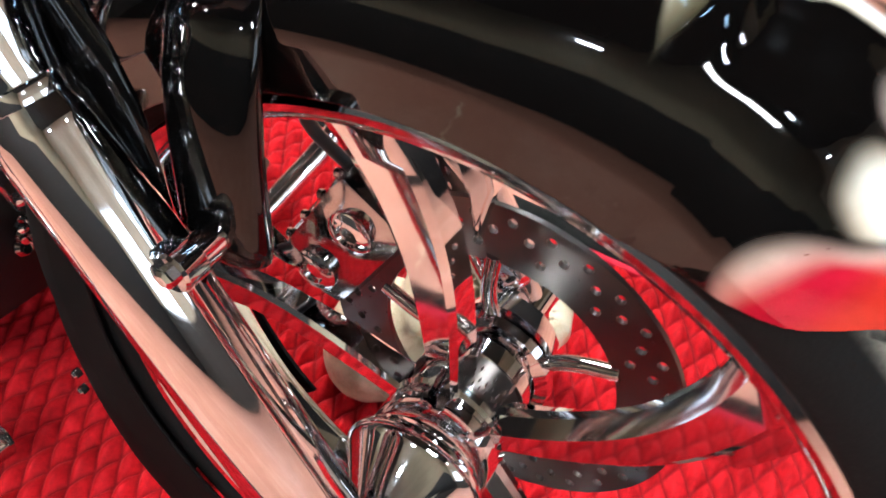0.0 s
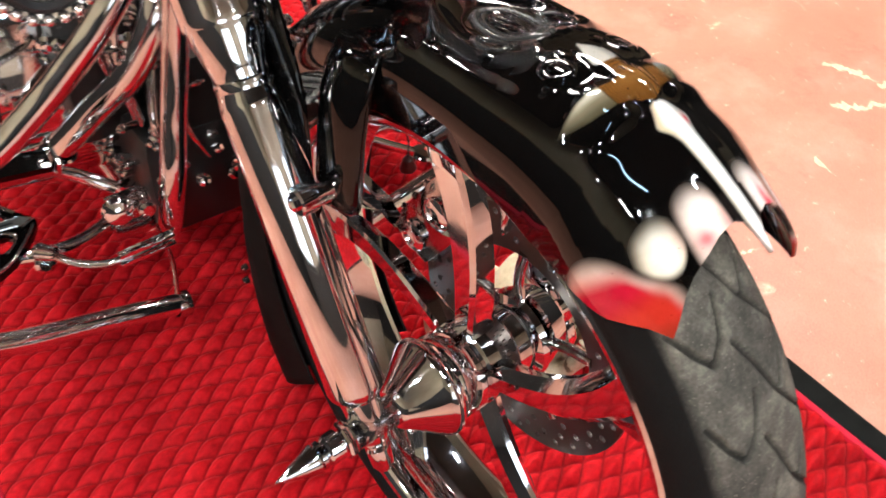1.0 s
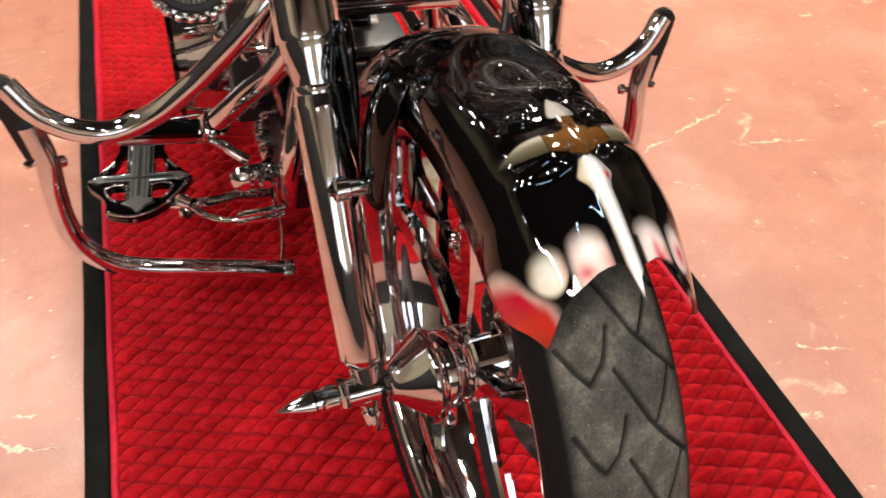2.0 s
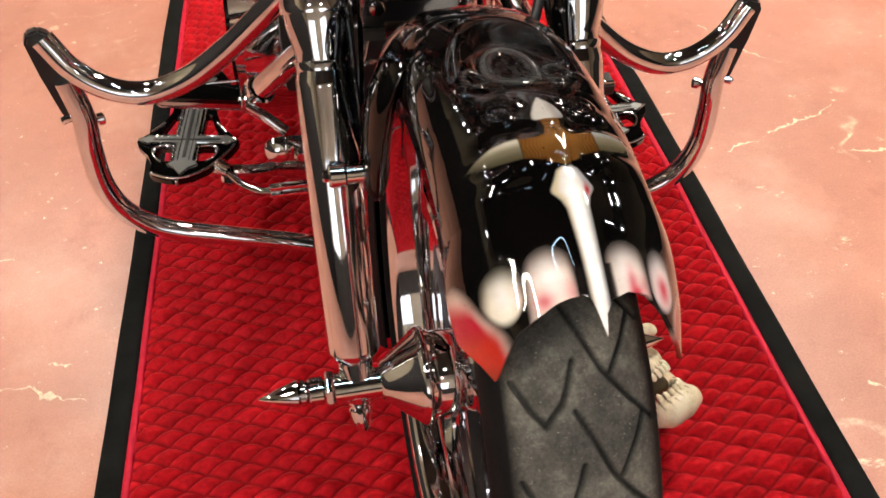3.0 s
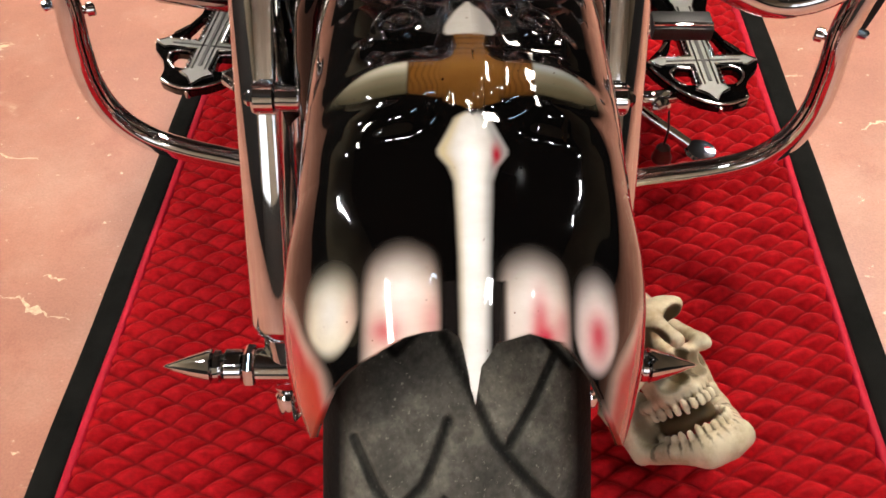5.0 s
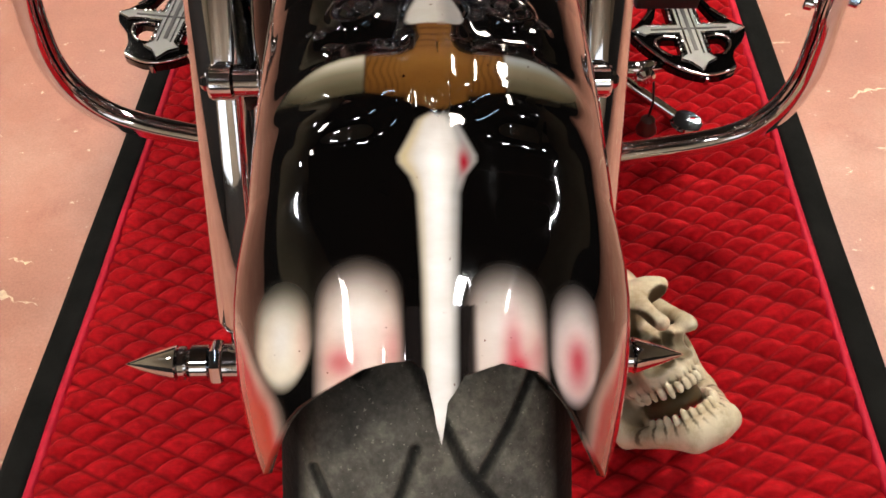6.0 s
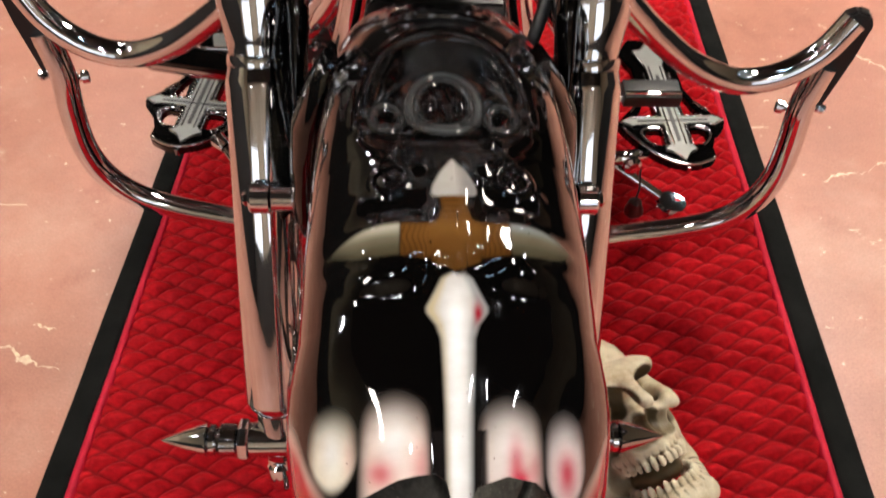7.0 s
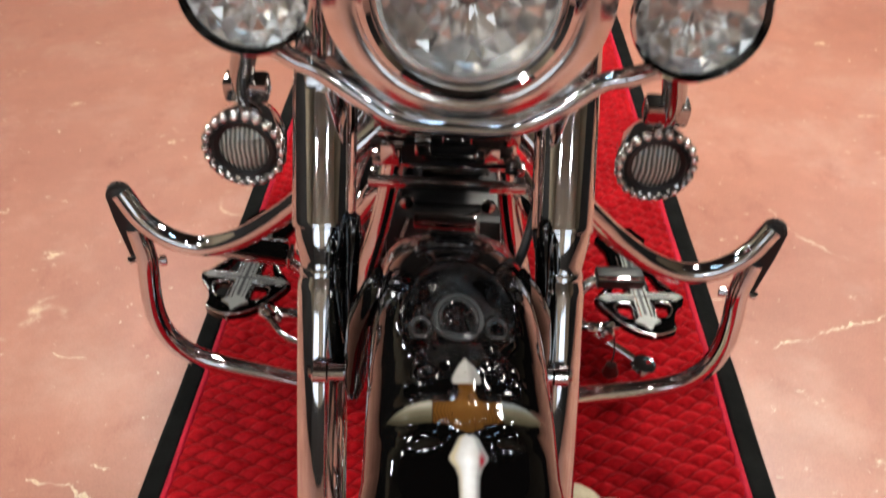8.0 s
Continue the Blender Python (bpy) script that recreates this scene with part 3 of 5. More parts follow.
def bell_curve(v, c, s):
    return np.exp(-(((v - c) / s) ** 2))


def step(v, a, b):
    t = np.clip((v - a) / (b - a + 1e-9), 0, 1)
    return t * t * (3 - 2 * t)


def fender_fields(x, th, phi):
    """Relief and airbrushed colour of the fender at a width x and an angle th."""
    bx = x - 0.0042
    side = np.abs(bx)
    # crossguard: thin arms that run out to both sides
    arm_mid = np.interp(side, [0, 0.025, 0.043, 0.056, 0.068], [75.6, 75.8, 75.8, 75.6, 75.4])
    arm_half = np.interp(side, [0, 0.012, 0.025, 0.036, 0.046, 0.056, 0.064], [1.6, 1.25, 1.27, 1.22, 0.98, 0.52, 0.0])
    ride = step(th, arm_mid - arm_half - 0.5, arm_mid - arm_half + 0.5) * (1 - step(th, arm_mid + arm_half - 0.4, arm_mid + arm_half + 1.0))
    fade = 1 - step(side, 0.050, 0.070)
    bump = 0.0030 * ride * fade
    # rolled black brow under the arms, and the hollows below it
    roll = arm_mid - arm_half - 0.9 - 1.1 * step(side, 0.026, 0.055)
    bump = bump + 0.0040 * bell_curve(th, roll, 1.1) * step(side, 0.010, 0.028) * fade
    hollow = step(side, 0.010, 0.026) * (1 - step(side, 0.034, 0.064)) * step(th, 64.5, 69) * (1 - step(th, 71.5, 73.4))
    bump = bump - 0.0035 * hollow
    bump = bump + 0.0018 * bell_curve(side, 0.061, 0.005) * step(th, 62, 65) * (1 - step(th, 71, 74))
    # low lumps of the relief behind the guard
    bump = bump - 0.0022 * bell_curve(th, 78.8, 0.8) * bell_curve(side, 0.029, 0.011) + 0.0016 * bell_curve(th, 80.4, 0.8) * bell_curve(side, 0.032, 0.014)
    bump = bump + 0.0010 * bell_curve(th, 84.0, 1.6) * bell_curve(side, 0.030, 0.010)
    # the oval badge with a beaded rim, and the small ovals beside it
    badge = np.hypot((x - 0.002) / 0.019, (th - 92.8) / 4.9)
    angle = np.arctan2((th - 92.8) / 4.9, (x - 0.002) / 0.019)
    beads = np.abs(np.sin(26 * angle))
    fine = (0.0022 + 0.0012 * beads) * bell_curve(badge, 1.08, 0.07) + 0.0022 * bell_curve(badge, 0.86, 0.07) + 0.0030 * np.clip(1 - (badge / 0.9) ** 2, 0, 1)
    fine = fine + 0.0010 * np.sin(620 * (x - 0.002)) * np.sin(1.3 * th + 260 * x) * (1 - step(badge, 0.55, 0.75))
    rings = 0.6 * bell_curve(badge, 1.08, 0.055) + 0.45 * bell_curve(badge, 0.86, 0.05)
    for cx, ct, rx, rt, tall in ((-0.0315, 90.6, 0.0085, 2.3, 0.0024), (0.0350, 90.4, 0.0085, 2.3, 0.0024), (-0.028, 81.6, 0.0090, 1.4, 0.0014), (0.036, 81.6, 0.0090, 1.4, 0.0014)):
        ring = np.hypot((x - cx) / rx, (th - ct) / rt)
        fine = fine + tall * bell_curve(ring, 1.0, 0.16) + 0.0016 * np.clip(1 - (ring / 0.75) ** 2, 0, 1)
        rings = rings + 0.45 * bell_curve(ring, 1.0, 0.09) * (ct > 88)
    for cx, ct in ((-0.013, 83.0), (0.021, 83.0), (-0.020, 86.0), (0.026, 86.2), (0.048, 80.0), (-0.045, 79.5), (-0.058, 97.0), (0.060, 96.0), (-0.061, 101.0), (0.062, 100.0), (-0.055, 104.0), (0.058, 104.0), (-0.046, 89.0), (0.050, 89.0)):
        fine = fine + 0.0018 * np.exp(-(((x - cx) / 0.0040) ** 2) - ((th - ct) / 0.8) ** 2)
    # blade, grip and pommel stand proud
    blade_half = np.interp(th, [55.6, 57, 58.5, 63.8, 68.4, 69.4, 70.3, 70.7, 71.6, 72.7, 73.4], [0.0, 0.0031, 0.0043, 0.0049, 0.0063, 0.0085, 0.0128, 0.0130, 0.0098, 0.0062, 0.0])
    blade = (1 - step(side, blade_half - 0.0022, blade_half + 0.0018)) * (1 - step(th, 72.9, 73.4))
    bump = bump + 0.0032 * np.clip(1 - side / 0.013, 0, 1) * (1 - step(th, 72.4, 73.8))
    grip_half = np.interp(th, [73.4, 74.2, 76.6, 77.2, 78.2, 79.2, 79.6], [0.0, 0.011, 0.0100, 0.0074, 0.0056, 0.0064, 0.0064])
    grip = (1 - step(side, grip_half - 0.0014, grip_half + 0.0010)) * step(th, 73.3, 73.6) * (1 - step(th, 79.4, 79.5))
    pom_half = np.interp(th, [79.3, 79.55, 79.9, 80.5, 82.0, 83.7], [0.0060, 0.0090, 0.0104, 0.0098, 0.0062, 0.0004])
    pommel = (1 - step(side, pom_half - 0.0014, pom_half + 0.0010)) * step(th, 79.35, 79.5) * (1 - step(th, 83.4, 83.7))
    bump = bump + 0.0034 * (1 - step(side, 0.005, 0.015)) * step(th, 73, 74.4) * (1 - step(th, 80, 84.5))
    # colours
    col = np.zeros(x.shape + (3,)) + np.array([0.0016, 0.0014, 0.0014])

    def lay(mask, c):
        nonlocal col
        m = np.clip(mask, 0, 1)[..., None]
        col = col * (1 - m) + np.array(c) * m

    def tooth(cx, top, half, c, blood, soft=0.0055, low=None):
        nonlocal bump
        body = (1 - step(np.abs(x - cx), half - soft, half + soft * 0.35)) * (1 - step(th + ((x - cx) / half) ** 2 * 1.1, top - 3.4, top + 0.4))
        if low:
            body = body * step(th - low - 2.0 * ((x - cx) / half) ** 2, -0.5, 0.6)
        lay(body, c)
        lay(body * 0.35 * step(np.abs(x - cx), half * 0.45, half), (0.42, 0.26, 0.20))
        lay(body * 0.85 * bell_curve(x, cx, half * 0.5) * bell_curve(th, top - 2.8, 1.9), (0.95, 0.94, 0.92))
        for px, pt, pw, ph, amount in blood:
            lay(body * amount * bell_curve(x, px, pw) * bell_curve(th, pt, ph), (0.62, 0.02, 0.06))
        bump = bump + 0.0012 * body

    tooth(-0.0525, 64.2, 0.0118, (0.90, 0.83, 0.66), [(-0.043, 61, 0.004, 2, 0.3)], low=58.5)
    tooth(-0.0240, 65.0, 0.0150, (0.86, 0.70, 0.62), [(-0.030, 59.8, 0.006, 0.9, 0.75), (-0.012, 60.3, 0.005, 1.4, 0.45)])
    tooth(0.0265, 64.6, 0.0145, (0.72, 0.62, 0.57), [(0.029, 60.2, 0.004, 2.0, 0.75), (0.031, 59.4, 0.004, 0.6, 0.9), (0.038, 60, 0.004, 1.2, 0.45)])
    tooth(0.0530, 63.8, 0.0100, (0.70, 0.62, 0.61), [(0.053, 59.6, 0.0050, 1.6, 0.9)], 0.004, 57.4)
    for sign in (-1, 1):
        v = phi * sign
        body = 1 - step(np.hypot((v - 76) / (26 + 9 * (1 - step(th, 57.0, 61.0))), np.maximum(th - 55.5, 0) / 9.0), 0.70, 1.06)
        lay(body, (0.80, 0.70, 0.60))
        lay(body * (0.30 + 0.5 * step(v, 72, 88)), (0.55, 0.22, 0.18))
        lay(body * step(v + 2.4 * np.maximum(60 - th, 0), 52, 61) * (1 - step(th - 0.05 * (v - 66), 60.0, 63.4)), (0.46, 0.008, 0.030) if sign < 0 else (0.40, 0.008, 0.030))
        lay(body * 0.6 * step(v, 74, 88) * step(th, 60.5, 63.0), (0.58, 0.24, 0.18))
        lay(body * step(v, 40, 50) * (1 - step(th + 0.03 * (v - 60), 56.2, 59.6)), (0.52, 0.030, 0.017) if sign < 0 else (0.36, 0.010, 0.016))
        lay(body * (1 - step(th, 53.0, 55.6)) * 0.8, (0.22, 0.030, 0.015))
    edge_dark = (1 - step(side, 0.010, 0.0135)) * (th < 62.5)
    lay(edge_dark * 0.97, (0.010, 0.008, 0.008))
    lay(blade, (0.60, 0.58, 0.56))
    lay(blade * step(bx, blade_half * 0.35, blade_half * 0.9), (0.26, 0.26, 0.26))
    lay(blade * (1 - step(bx, -blade_half * 0.95, -blade_half * 0.45)), (0.50, 0.40, 0.22))
    lay(blade * bell_curve(bx, -0.0006, 0.0044) * (1 - step(th, 70, 73)), (0.95, 0.94, 0.93))
    lay(blade * bell_curve(x, 0.0130, 0.0022) * bell_curve(th, 70.2, 0.75), (0.35, 0.004, 0.02))
    arms = (1 - step(np.abs(th - arm_mid), arm_half - 0.30, arm_half + 0.20)) * (1 - step(side, 0.064, 0.067))
    metal = arms * step(side, 0.0262, 0.0278)
    rise = np.clip((th - arm_mid) / (arm_half + 0.15), -1, 1)
    metal = metal * (1 - 0.85 * step(side, 0.046, 0.063))
    lay(metal, (0.07, 0.06, 0.035))
    lay(metal * step(rise, -0.7, 0.4), (0.17, 0.15, 0.10))
    # paler upper facets: a highlight laid into the arms' colour
    lay(metal * step(rise, 0.1, 0.9) * (bx < 0) * (1 - 0.85 * step(side, 0.036, 0.060)), (0.47, 0.44, 0.36))
    lay(metal * step(rise, 0.2, 0.9) * (bx > 0) * (1 - 0.85 * step(side, 0.036, 0.060)), (0.26, 0.29, 0.31))
    leather = np.maximum(arms * (1 - step(side, 0.0255, 0.0272)), grip)
    wrap = (0.5 + 0.5 * np.sin(x * 2300 + 2 * np.sin(th * 3))) ** 3 * step(side, 0.009, 0.015) + (0.5 + 0.5 * np.sin(th * 11)) ** 4 * step(th, 76.8, 77.4)
    lay(leather, (0.115, 0.047, 0.010))
    lay(leather * wrap * 0.75, (0.05, 0.018, 0.004))
    lay(leather * 0.6 * bell_curve(th, 76.4, 0.9) * bell_curve(bx, 0, 0.018), (0.21, 0.098, 0.024))
    lay(leather * 0.6 * step(side, 0.012, 0.026) * (1 - step(rise, -1, 0.2)), (0.06, 0.024, 0.006))
    lay(rings, (0.075, 0.078, 0.080))
    lay(pommel, (0.40, 0.38, 0.35))
    lay(pommel * step(bx, 0.001, 0.006), (0.24, 0.23, 0.22))
    return bump, fine, col


def fender_section(u, w, boxy=1.0, rise=0.086, hem=0.303):
    """Width and radius over u from -1 to 1: an arch whose skirts turn in below, rounder at the front."""
    s, a = np.sign(u), np.abs(u)
    phi = np.clip(a / 0.8, 0, 1) ** 1.3 * 80
    x = w * np.abs(np.sin(np.radians(phi))) ** (2 / (2.15 + 0.65 * boxy))
    r = 0.316 + rise * np.abs(np.cos(np.radians(phi))) ** (2 / (2.05 + 0.3 * boxy))
    t = np.clip((a - 0.8) / 0.2, 0, 1)
    return s * (x - 0.003 * t), r * (1 - t) + hem * t, s * np.where(a > 0.8, 80 + 10 * t, phi)


def fender_mesh():
    us = np.linspace(-1, 1, 401)
    t = np.concatenate([np.linspace(0, 1, 400), 1 + np.linspace(0, 1, 200)[1:], 2 + np.linspace(0, 1, 60)[1:]])
    U, T = np.meshgrid(us, t)
    _, _, phi = fender_section(U, 0.09)
    start = np.interp(phi, [e[0] for e in EDGE], [e[1] for e in EDGE])
    th = np.where(T <= 1, start + (92 - start) * np.clip(T, 0, 1), np.where(T <= 2, 92 + 20 * (T - 1), 112 + (226 - 112) * (T - 2)))
    w = np.interp(th, [52, 56, 58, 60, 62, 64, 66, 68, 70, 74, 224], [0.074, 0.079, 0.0815, 0.083, 0.084, 0.084, 0.083, 0.081, 0.0790, 0.0785, 0.0785])
    rise = np.interp(th, [54, 70, 78, 85, 92, 165, 184, 200, 217, 226], [0.083, 0.081, 0.078, 0.071, 0.069, 0.066, 0.062, 0.090, 0.128, 0.136])
    x, r, phi = fender_section(U, w, step(th, 60, 70) + 4.0 * step(th, 150, 190), rise, 0.315 - 0.012 * step(th, 64, 72))
    x = x + 0.003
    bump, fine, col = fender_fields(x, th, phi)
    # the hollow behind the guard that holds the badge, with an arched rear rim
    rim = 104.0 - 6.5 * ((x - 0.002) / 0.045) ** 2
    bump = bump - 0.013 * step(th, 84.5, 92.0) * (1 - step(th, rim - 5.5, rim + 1.0)) * (1 - step(np.abs(x - 0.002), 0.024, 0.060))
    bump = bump + 0.0016 * bell_curve(th, rim + 0.8, 1.0) * (1 - step(np.abs(x - 0.002), 0.034, 0.050))
    for _ in range(24):
        bump[1:-1] = (bump[:-2] + 2 * bump[1:-1] + bump[2:]) / 4
        bump[:, 1:-1] = (bump[:, :-2] + 2 * bump[:, 1:-1] + bump[:, 2:]) / 4
    for _ in range(3):
        fine[1:-1] = (fine[:-2] + 2 * fine[1:-1] + fine[2:]) / 4
        fine[:, 1:-1] = (fine[:, :-2] + 2 * fine[:, 1:-1] + fine[:, 2:]) / 4
    r = r + (bump + fine) * np.cos(np.radians(phi))
    a = np.radians(th)
    verts = np.stack([x, -r * np.cos(a), AX + r * np.sin(a)], -1).reshape(-1, 3)
    n, c = U.shape
    idx = np.arange(n * c).reshape(n, c)
    quads = np.stack([idx[:-1, :-1], idx[:-1, 1:], idx[1:, 1:], idx[1:, :-1]], -1).reshape(-1, 4)
    me = bpy.data.meshes.new("front_fender")
    me.from_pydata(verts.tolist(), [], quads.tolist())
    me.shade_smooth()
    me.polygons.foreach_set("material_index", np.where(th[:-1, :-1] > 140, 2, 0).astype(np.int32).ravel())
    layer = me.color_attributes.new("paint", "FLOAT_COLOR", "POINT")
    rgba = np.concatenate([col.reshape(-1, 3), np.ones((n * c, 1))], 1)
    layer.data.foreach_set("color", rgba.astype(np.float32).ravel())
    return me


fender = part("front_fender", fender_mesh(), [LACQUER, BLACK_PAINT, MATT_BLACK, MATT_BLACK], bike, "black lacquered fender with airbrushed sword and bloody fangs", FRONT)
thick = fender.modifiers.new("thickness", "SOLIDIFY")
thick.thickness, thick.offset, thick.material_offset = 0.0035, 1, 1


def strut_mesh(name, rows):
    """A flat rounded arm: rows of centre, half-width along y and half-thickness."""
    verts, faces, seg = [], [], 24
    for c, wide, thick in rows:
        for k in range(seg):
            a = 2 * math.pi * k / seg
            cx, sx = math.cos(a), math.sin(a)
            verts.append(Vector(c) + Vector((thick * cx, wide * sx, 0.25 * thick * cx)))
    for i in range(len(rows) - 1):
        faces += [[i * seg + k, i * seg + (k + 1) % seg, (i + 1) * seg + (k + 1) % seg, (i + 1) * seg + k] for k in range(seg)]
    faces += [list(range(seg)), list(range((len(rows) - 1) * seg, len(rows) * seg))]
    return sharpen(mesh_of(name, verts, faces), 50)


for sign in (-1, 1):
    arm = [((sign * 0.074, 0.106, 0.692), 0.026, 0.006), ((sign * 0.082, 0.105, 0.676), 0.029, 0.010), ((sign * 0.090, 0.104, 0.652), 0.030, 0.014), ((sign * 0.095, 0.103, 0.620), 0.030, 0.014), ((sign * 0.098, 0.102, 0.590), 0.030, 0.014), ((sign * 0.099, 0.102, 0.565), 0.031, 0.014), ((sign * 0.099, 0.102, 0.549), 0.029, 0.011), ((sign * 0.099, 0.102, 0.543), 0.023, 0.008)]
    part("mount_arm", strut_mesh("mount_arm", arm), BLACK_PAINT, fender)
    fin = [((sign * 0.104, 0.194, 0.708), 0.005, 0.004), ((sign * 0.104, 0.193, 0.702), 0.011, 0.008), ((sign * 0.104, 0.188, 0.682), 0.017, 0.009), ((sign * 0.105, 0.178, 0.656), 0.026, 0.008), ((sign * 0.106, 0.170, 0.630), 0.030, 0.007), ((sign * 0.108, 0.162, 0.585), 0.030, 0.007), ((sign * 0.109, 0.158, 0.550), 0.028, 0.007)]
    part("arm_fin", strut_mesh("arm_fin", fin), BLACK_PAINT, fender)
for th in (199, 202.5):
    q = polar(-0.0765, 0.392 + 0.003 * (th - 199), th)
    part("fender_bolt", lathe("fender_bolt", q, (-1, 0, 0), [(-0.004, 0.005), (0.003, 0.005), (0.005, 0.003), (0.005, 0)], 12), CHROME, fender)

# -- fork --
RAKE = Vector((0, 0.525, 0.851)).normalized()


def fork_leg(x):
    sign = -1 if x < 0 else 1
    foot = Vector((x, 0.005, AX))
    low = [(-0.022, 0.0), (-0.022, 0.013), (-0.014, 0.0165), (0.000, 0.0185), (0.026, 0.0195), (0.034, 0.0265), (0.040, 0.0285), (0.318, 0.0285), (0.324, 0.028), (0.338, 0.0245), (0.344, 0.0243), (0.352, 0.026), (0.378, 0.0315), (0.392, 0.032), (0.392, 0.0)]
    leg = part("fork_leg", lathe("fork_leg", foot, RAKE, low, 56), CHROME, bike, "polished chrome fork leg", FRONT)
    part("upper_cover", lathe("upper_cover", foot, RAKE, [(0.388, 0.031), (0.388, 0.0345), (0.391, 0.0352), (0.396, 0.0348), (0.70, 0.0345), (0.70, 0.0)], 56), CHROME, leg)
    part("leg_tip", lathe("leg_tip", foot, -RAKE, [(0.0, 0.0125), (0.024, 0.0125), (0.027, 0.0105), (0.029, 0.0105), (0.032, 0.0125), (0.050, 0.0115), (0.057, 0.007), (0.059, 0)], 24), CHROME, leg)
    part("axle_clamp", lathe("axle_clamp", (x, 0, AX), (1, 0, 0), [(-0.028, 0.0), (-0.028, 0.0145), (-0.025, 0.0165), (0.025, 0.0165), (0.028, 0.0145), (0.028, 0.0)], 40), CHROME, leg)
    end = -0.245 if sign < 0 else 0.221
    s = abs(end) - (abs(x) + 0.030)
    spike = [(0.0, 0.011), (0.006, 0.011), (0.008, 0.0155), (max(0.010, s - 0.056), 0.0155), (s - 0.052, 0.0115), (s - 0.0505, 0.0145), (s - 0.046, 0.0148), (s - 0.0445, 0.0110), (s - 0.043, 0.0155), (s - 0.040, 0.0148), (s - 0.020, 0.0082), (s - 0.002, 0.0012), (s, 0)]
    part("axle_spike", lathe("axle_spike", (x + sign * 0.030, 0, AX), (sign, 0, 0), spike, 32), CHROME, leg)
    boss = Vector((x, 0.098, 0.566))
    inner = abs(x) - 0.096
    part("fender_mount", lathe("fender_mount", boss - Vector((sign * -0.008, 0, 0)), (-sign, 0, 0), [(0.0, 0.0), (0.0, 0.011), (0.002, 0.0125), (0.016, 0.0125), (0.018, 0.010), (inner + 0.0, 0.010), (inner + 0.002, 0.0)], 28), CHROME, leg)
    part("neck_ring", lathe("neck_ring", foot, RAKE, [(0.333, 0.0240), (0.334, 0.0262), (0.338, 0.0268), (0.342, 0.0262), (0.343, 0.0240)], 48), CHROME, leg)
    part("axle_collar", lathe("axle_collar", (x + sign * 0.026, 0, AX), (sign, 0, 0), [(0.0, 0.0), (0.0, 0.0185), (0.002, 0.0195), (0.007, 0.0195), (0.009, 0.0180), (0.009, 0.0)], 8), CHROME, leg)
    part("mount_bolt", lathe("mount_bolt", boss + Vector((sign * 0.008, 0, 0)), (sign, 0, 0), [(-0.003, 0.006), (0.004, 0.006), (0.006, 0.004), (0.006, 0)], 6), CHROME, leg)
    return leg


fork_leg(-0.1375)
fork_leg(0.1265)

# -- brake on the far leg --
cal = part("brake_caliper", block("brake_caliper", (0.058, 0.078, 0.140), FRONT @ pose(0.070, 0.140, 0.412, 32, 0, 0), 0.022), CHROME_DARK, bike, "chrome four-piston brake caliper")
for k, off in enumerate((-0.030, 0.030)):
    q = FRONT @ pose(0.070, 0.140, 0.412, 32, 0, 0) @ Vector((-0.029, 0, off * 1.15))
    part("piston_cap", lathe("piston_cap", q, FRONT.to_3x3() @ Vector((-1, 0, 0)), [(-0.004, 0.020), (0.005, 0.020), (0.008, 0.016), (0.009, 0.010), (0.006, 0.008), (0.006, 0)], 28), CHROME, cal)
for k, off in enumerate((-0.052, -0.018, 0.018, 0.052)):
    q = FRONT @ pose(0.070, 0.140, 0.412, 32, 0, 0) @ Vector((-0.012, 0.038, off))
    part("caliper_bolt", lathe("caliper_bolt", q, FRONT.to_3x3() @ Vector((0, 1, -0.3)), [(-0.003, 0.0045), (0.002, 0.0045), (0.003, 0.003), (0.003, 0)], 8), CHROME_DARK, cal)
part("brake_hose", tube("brake_hose", [FRONT @ Vector(q) for q in ((0.075, 0.145, 0.47), (0.055, 0.17, 0.52), (0.055, 0.175, 0.58), (0.085, 0.20, 0.66), (0.11, 0.26, 0.74))], 0.0055, 10), HOSE, bike)

# -- headlight, passing lamps and signals --
HEAD = Vector((-0.012, 0.205, 0.957))
nacelle = part("headlight_nacelle", lathe("headlight_nacelle", HEAD, (0, 1, -0.06), [(0.006, 0.100), (0.000, 0.106), (-0.002, 0.112), (0.000, 0.124), (0.008, 0.136), (0.022, 0.140), (0.070, 0.143), (0.130, 0.140), (0.200, 0.118), (0.240, 0.075), (0.255, 0.0)], 64), SILVER, bike, "large chrome headlight nacelle")
head = part("headlight", lathe("headlight", HEAD, (0, -1, 0.06), [(-0.030, 0.100), (-0.004, 0.104), (0.004, 0.1035), (0.010, 0.099), (0.012, 0.094), (0.008, 0.0895), (-0.004, 0.0885), (-0.030, 0.0885)], 72), CHROME, bike, "round headlight with a chrome ring")


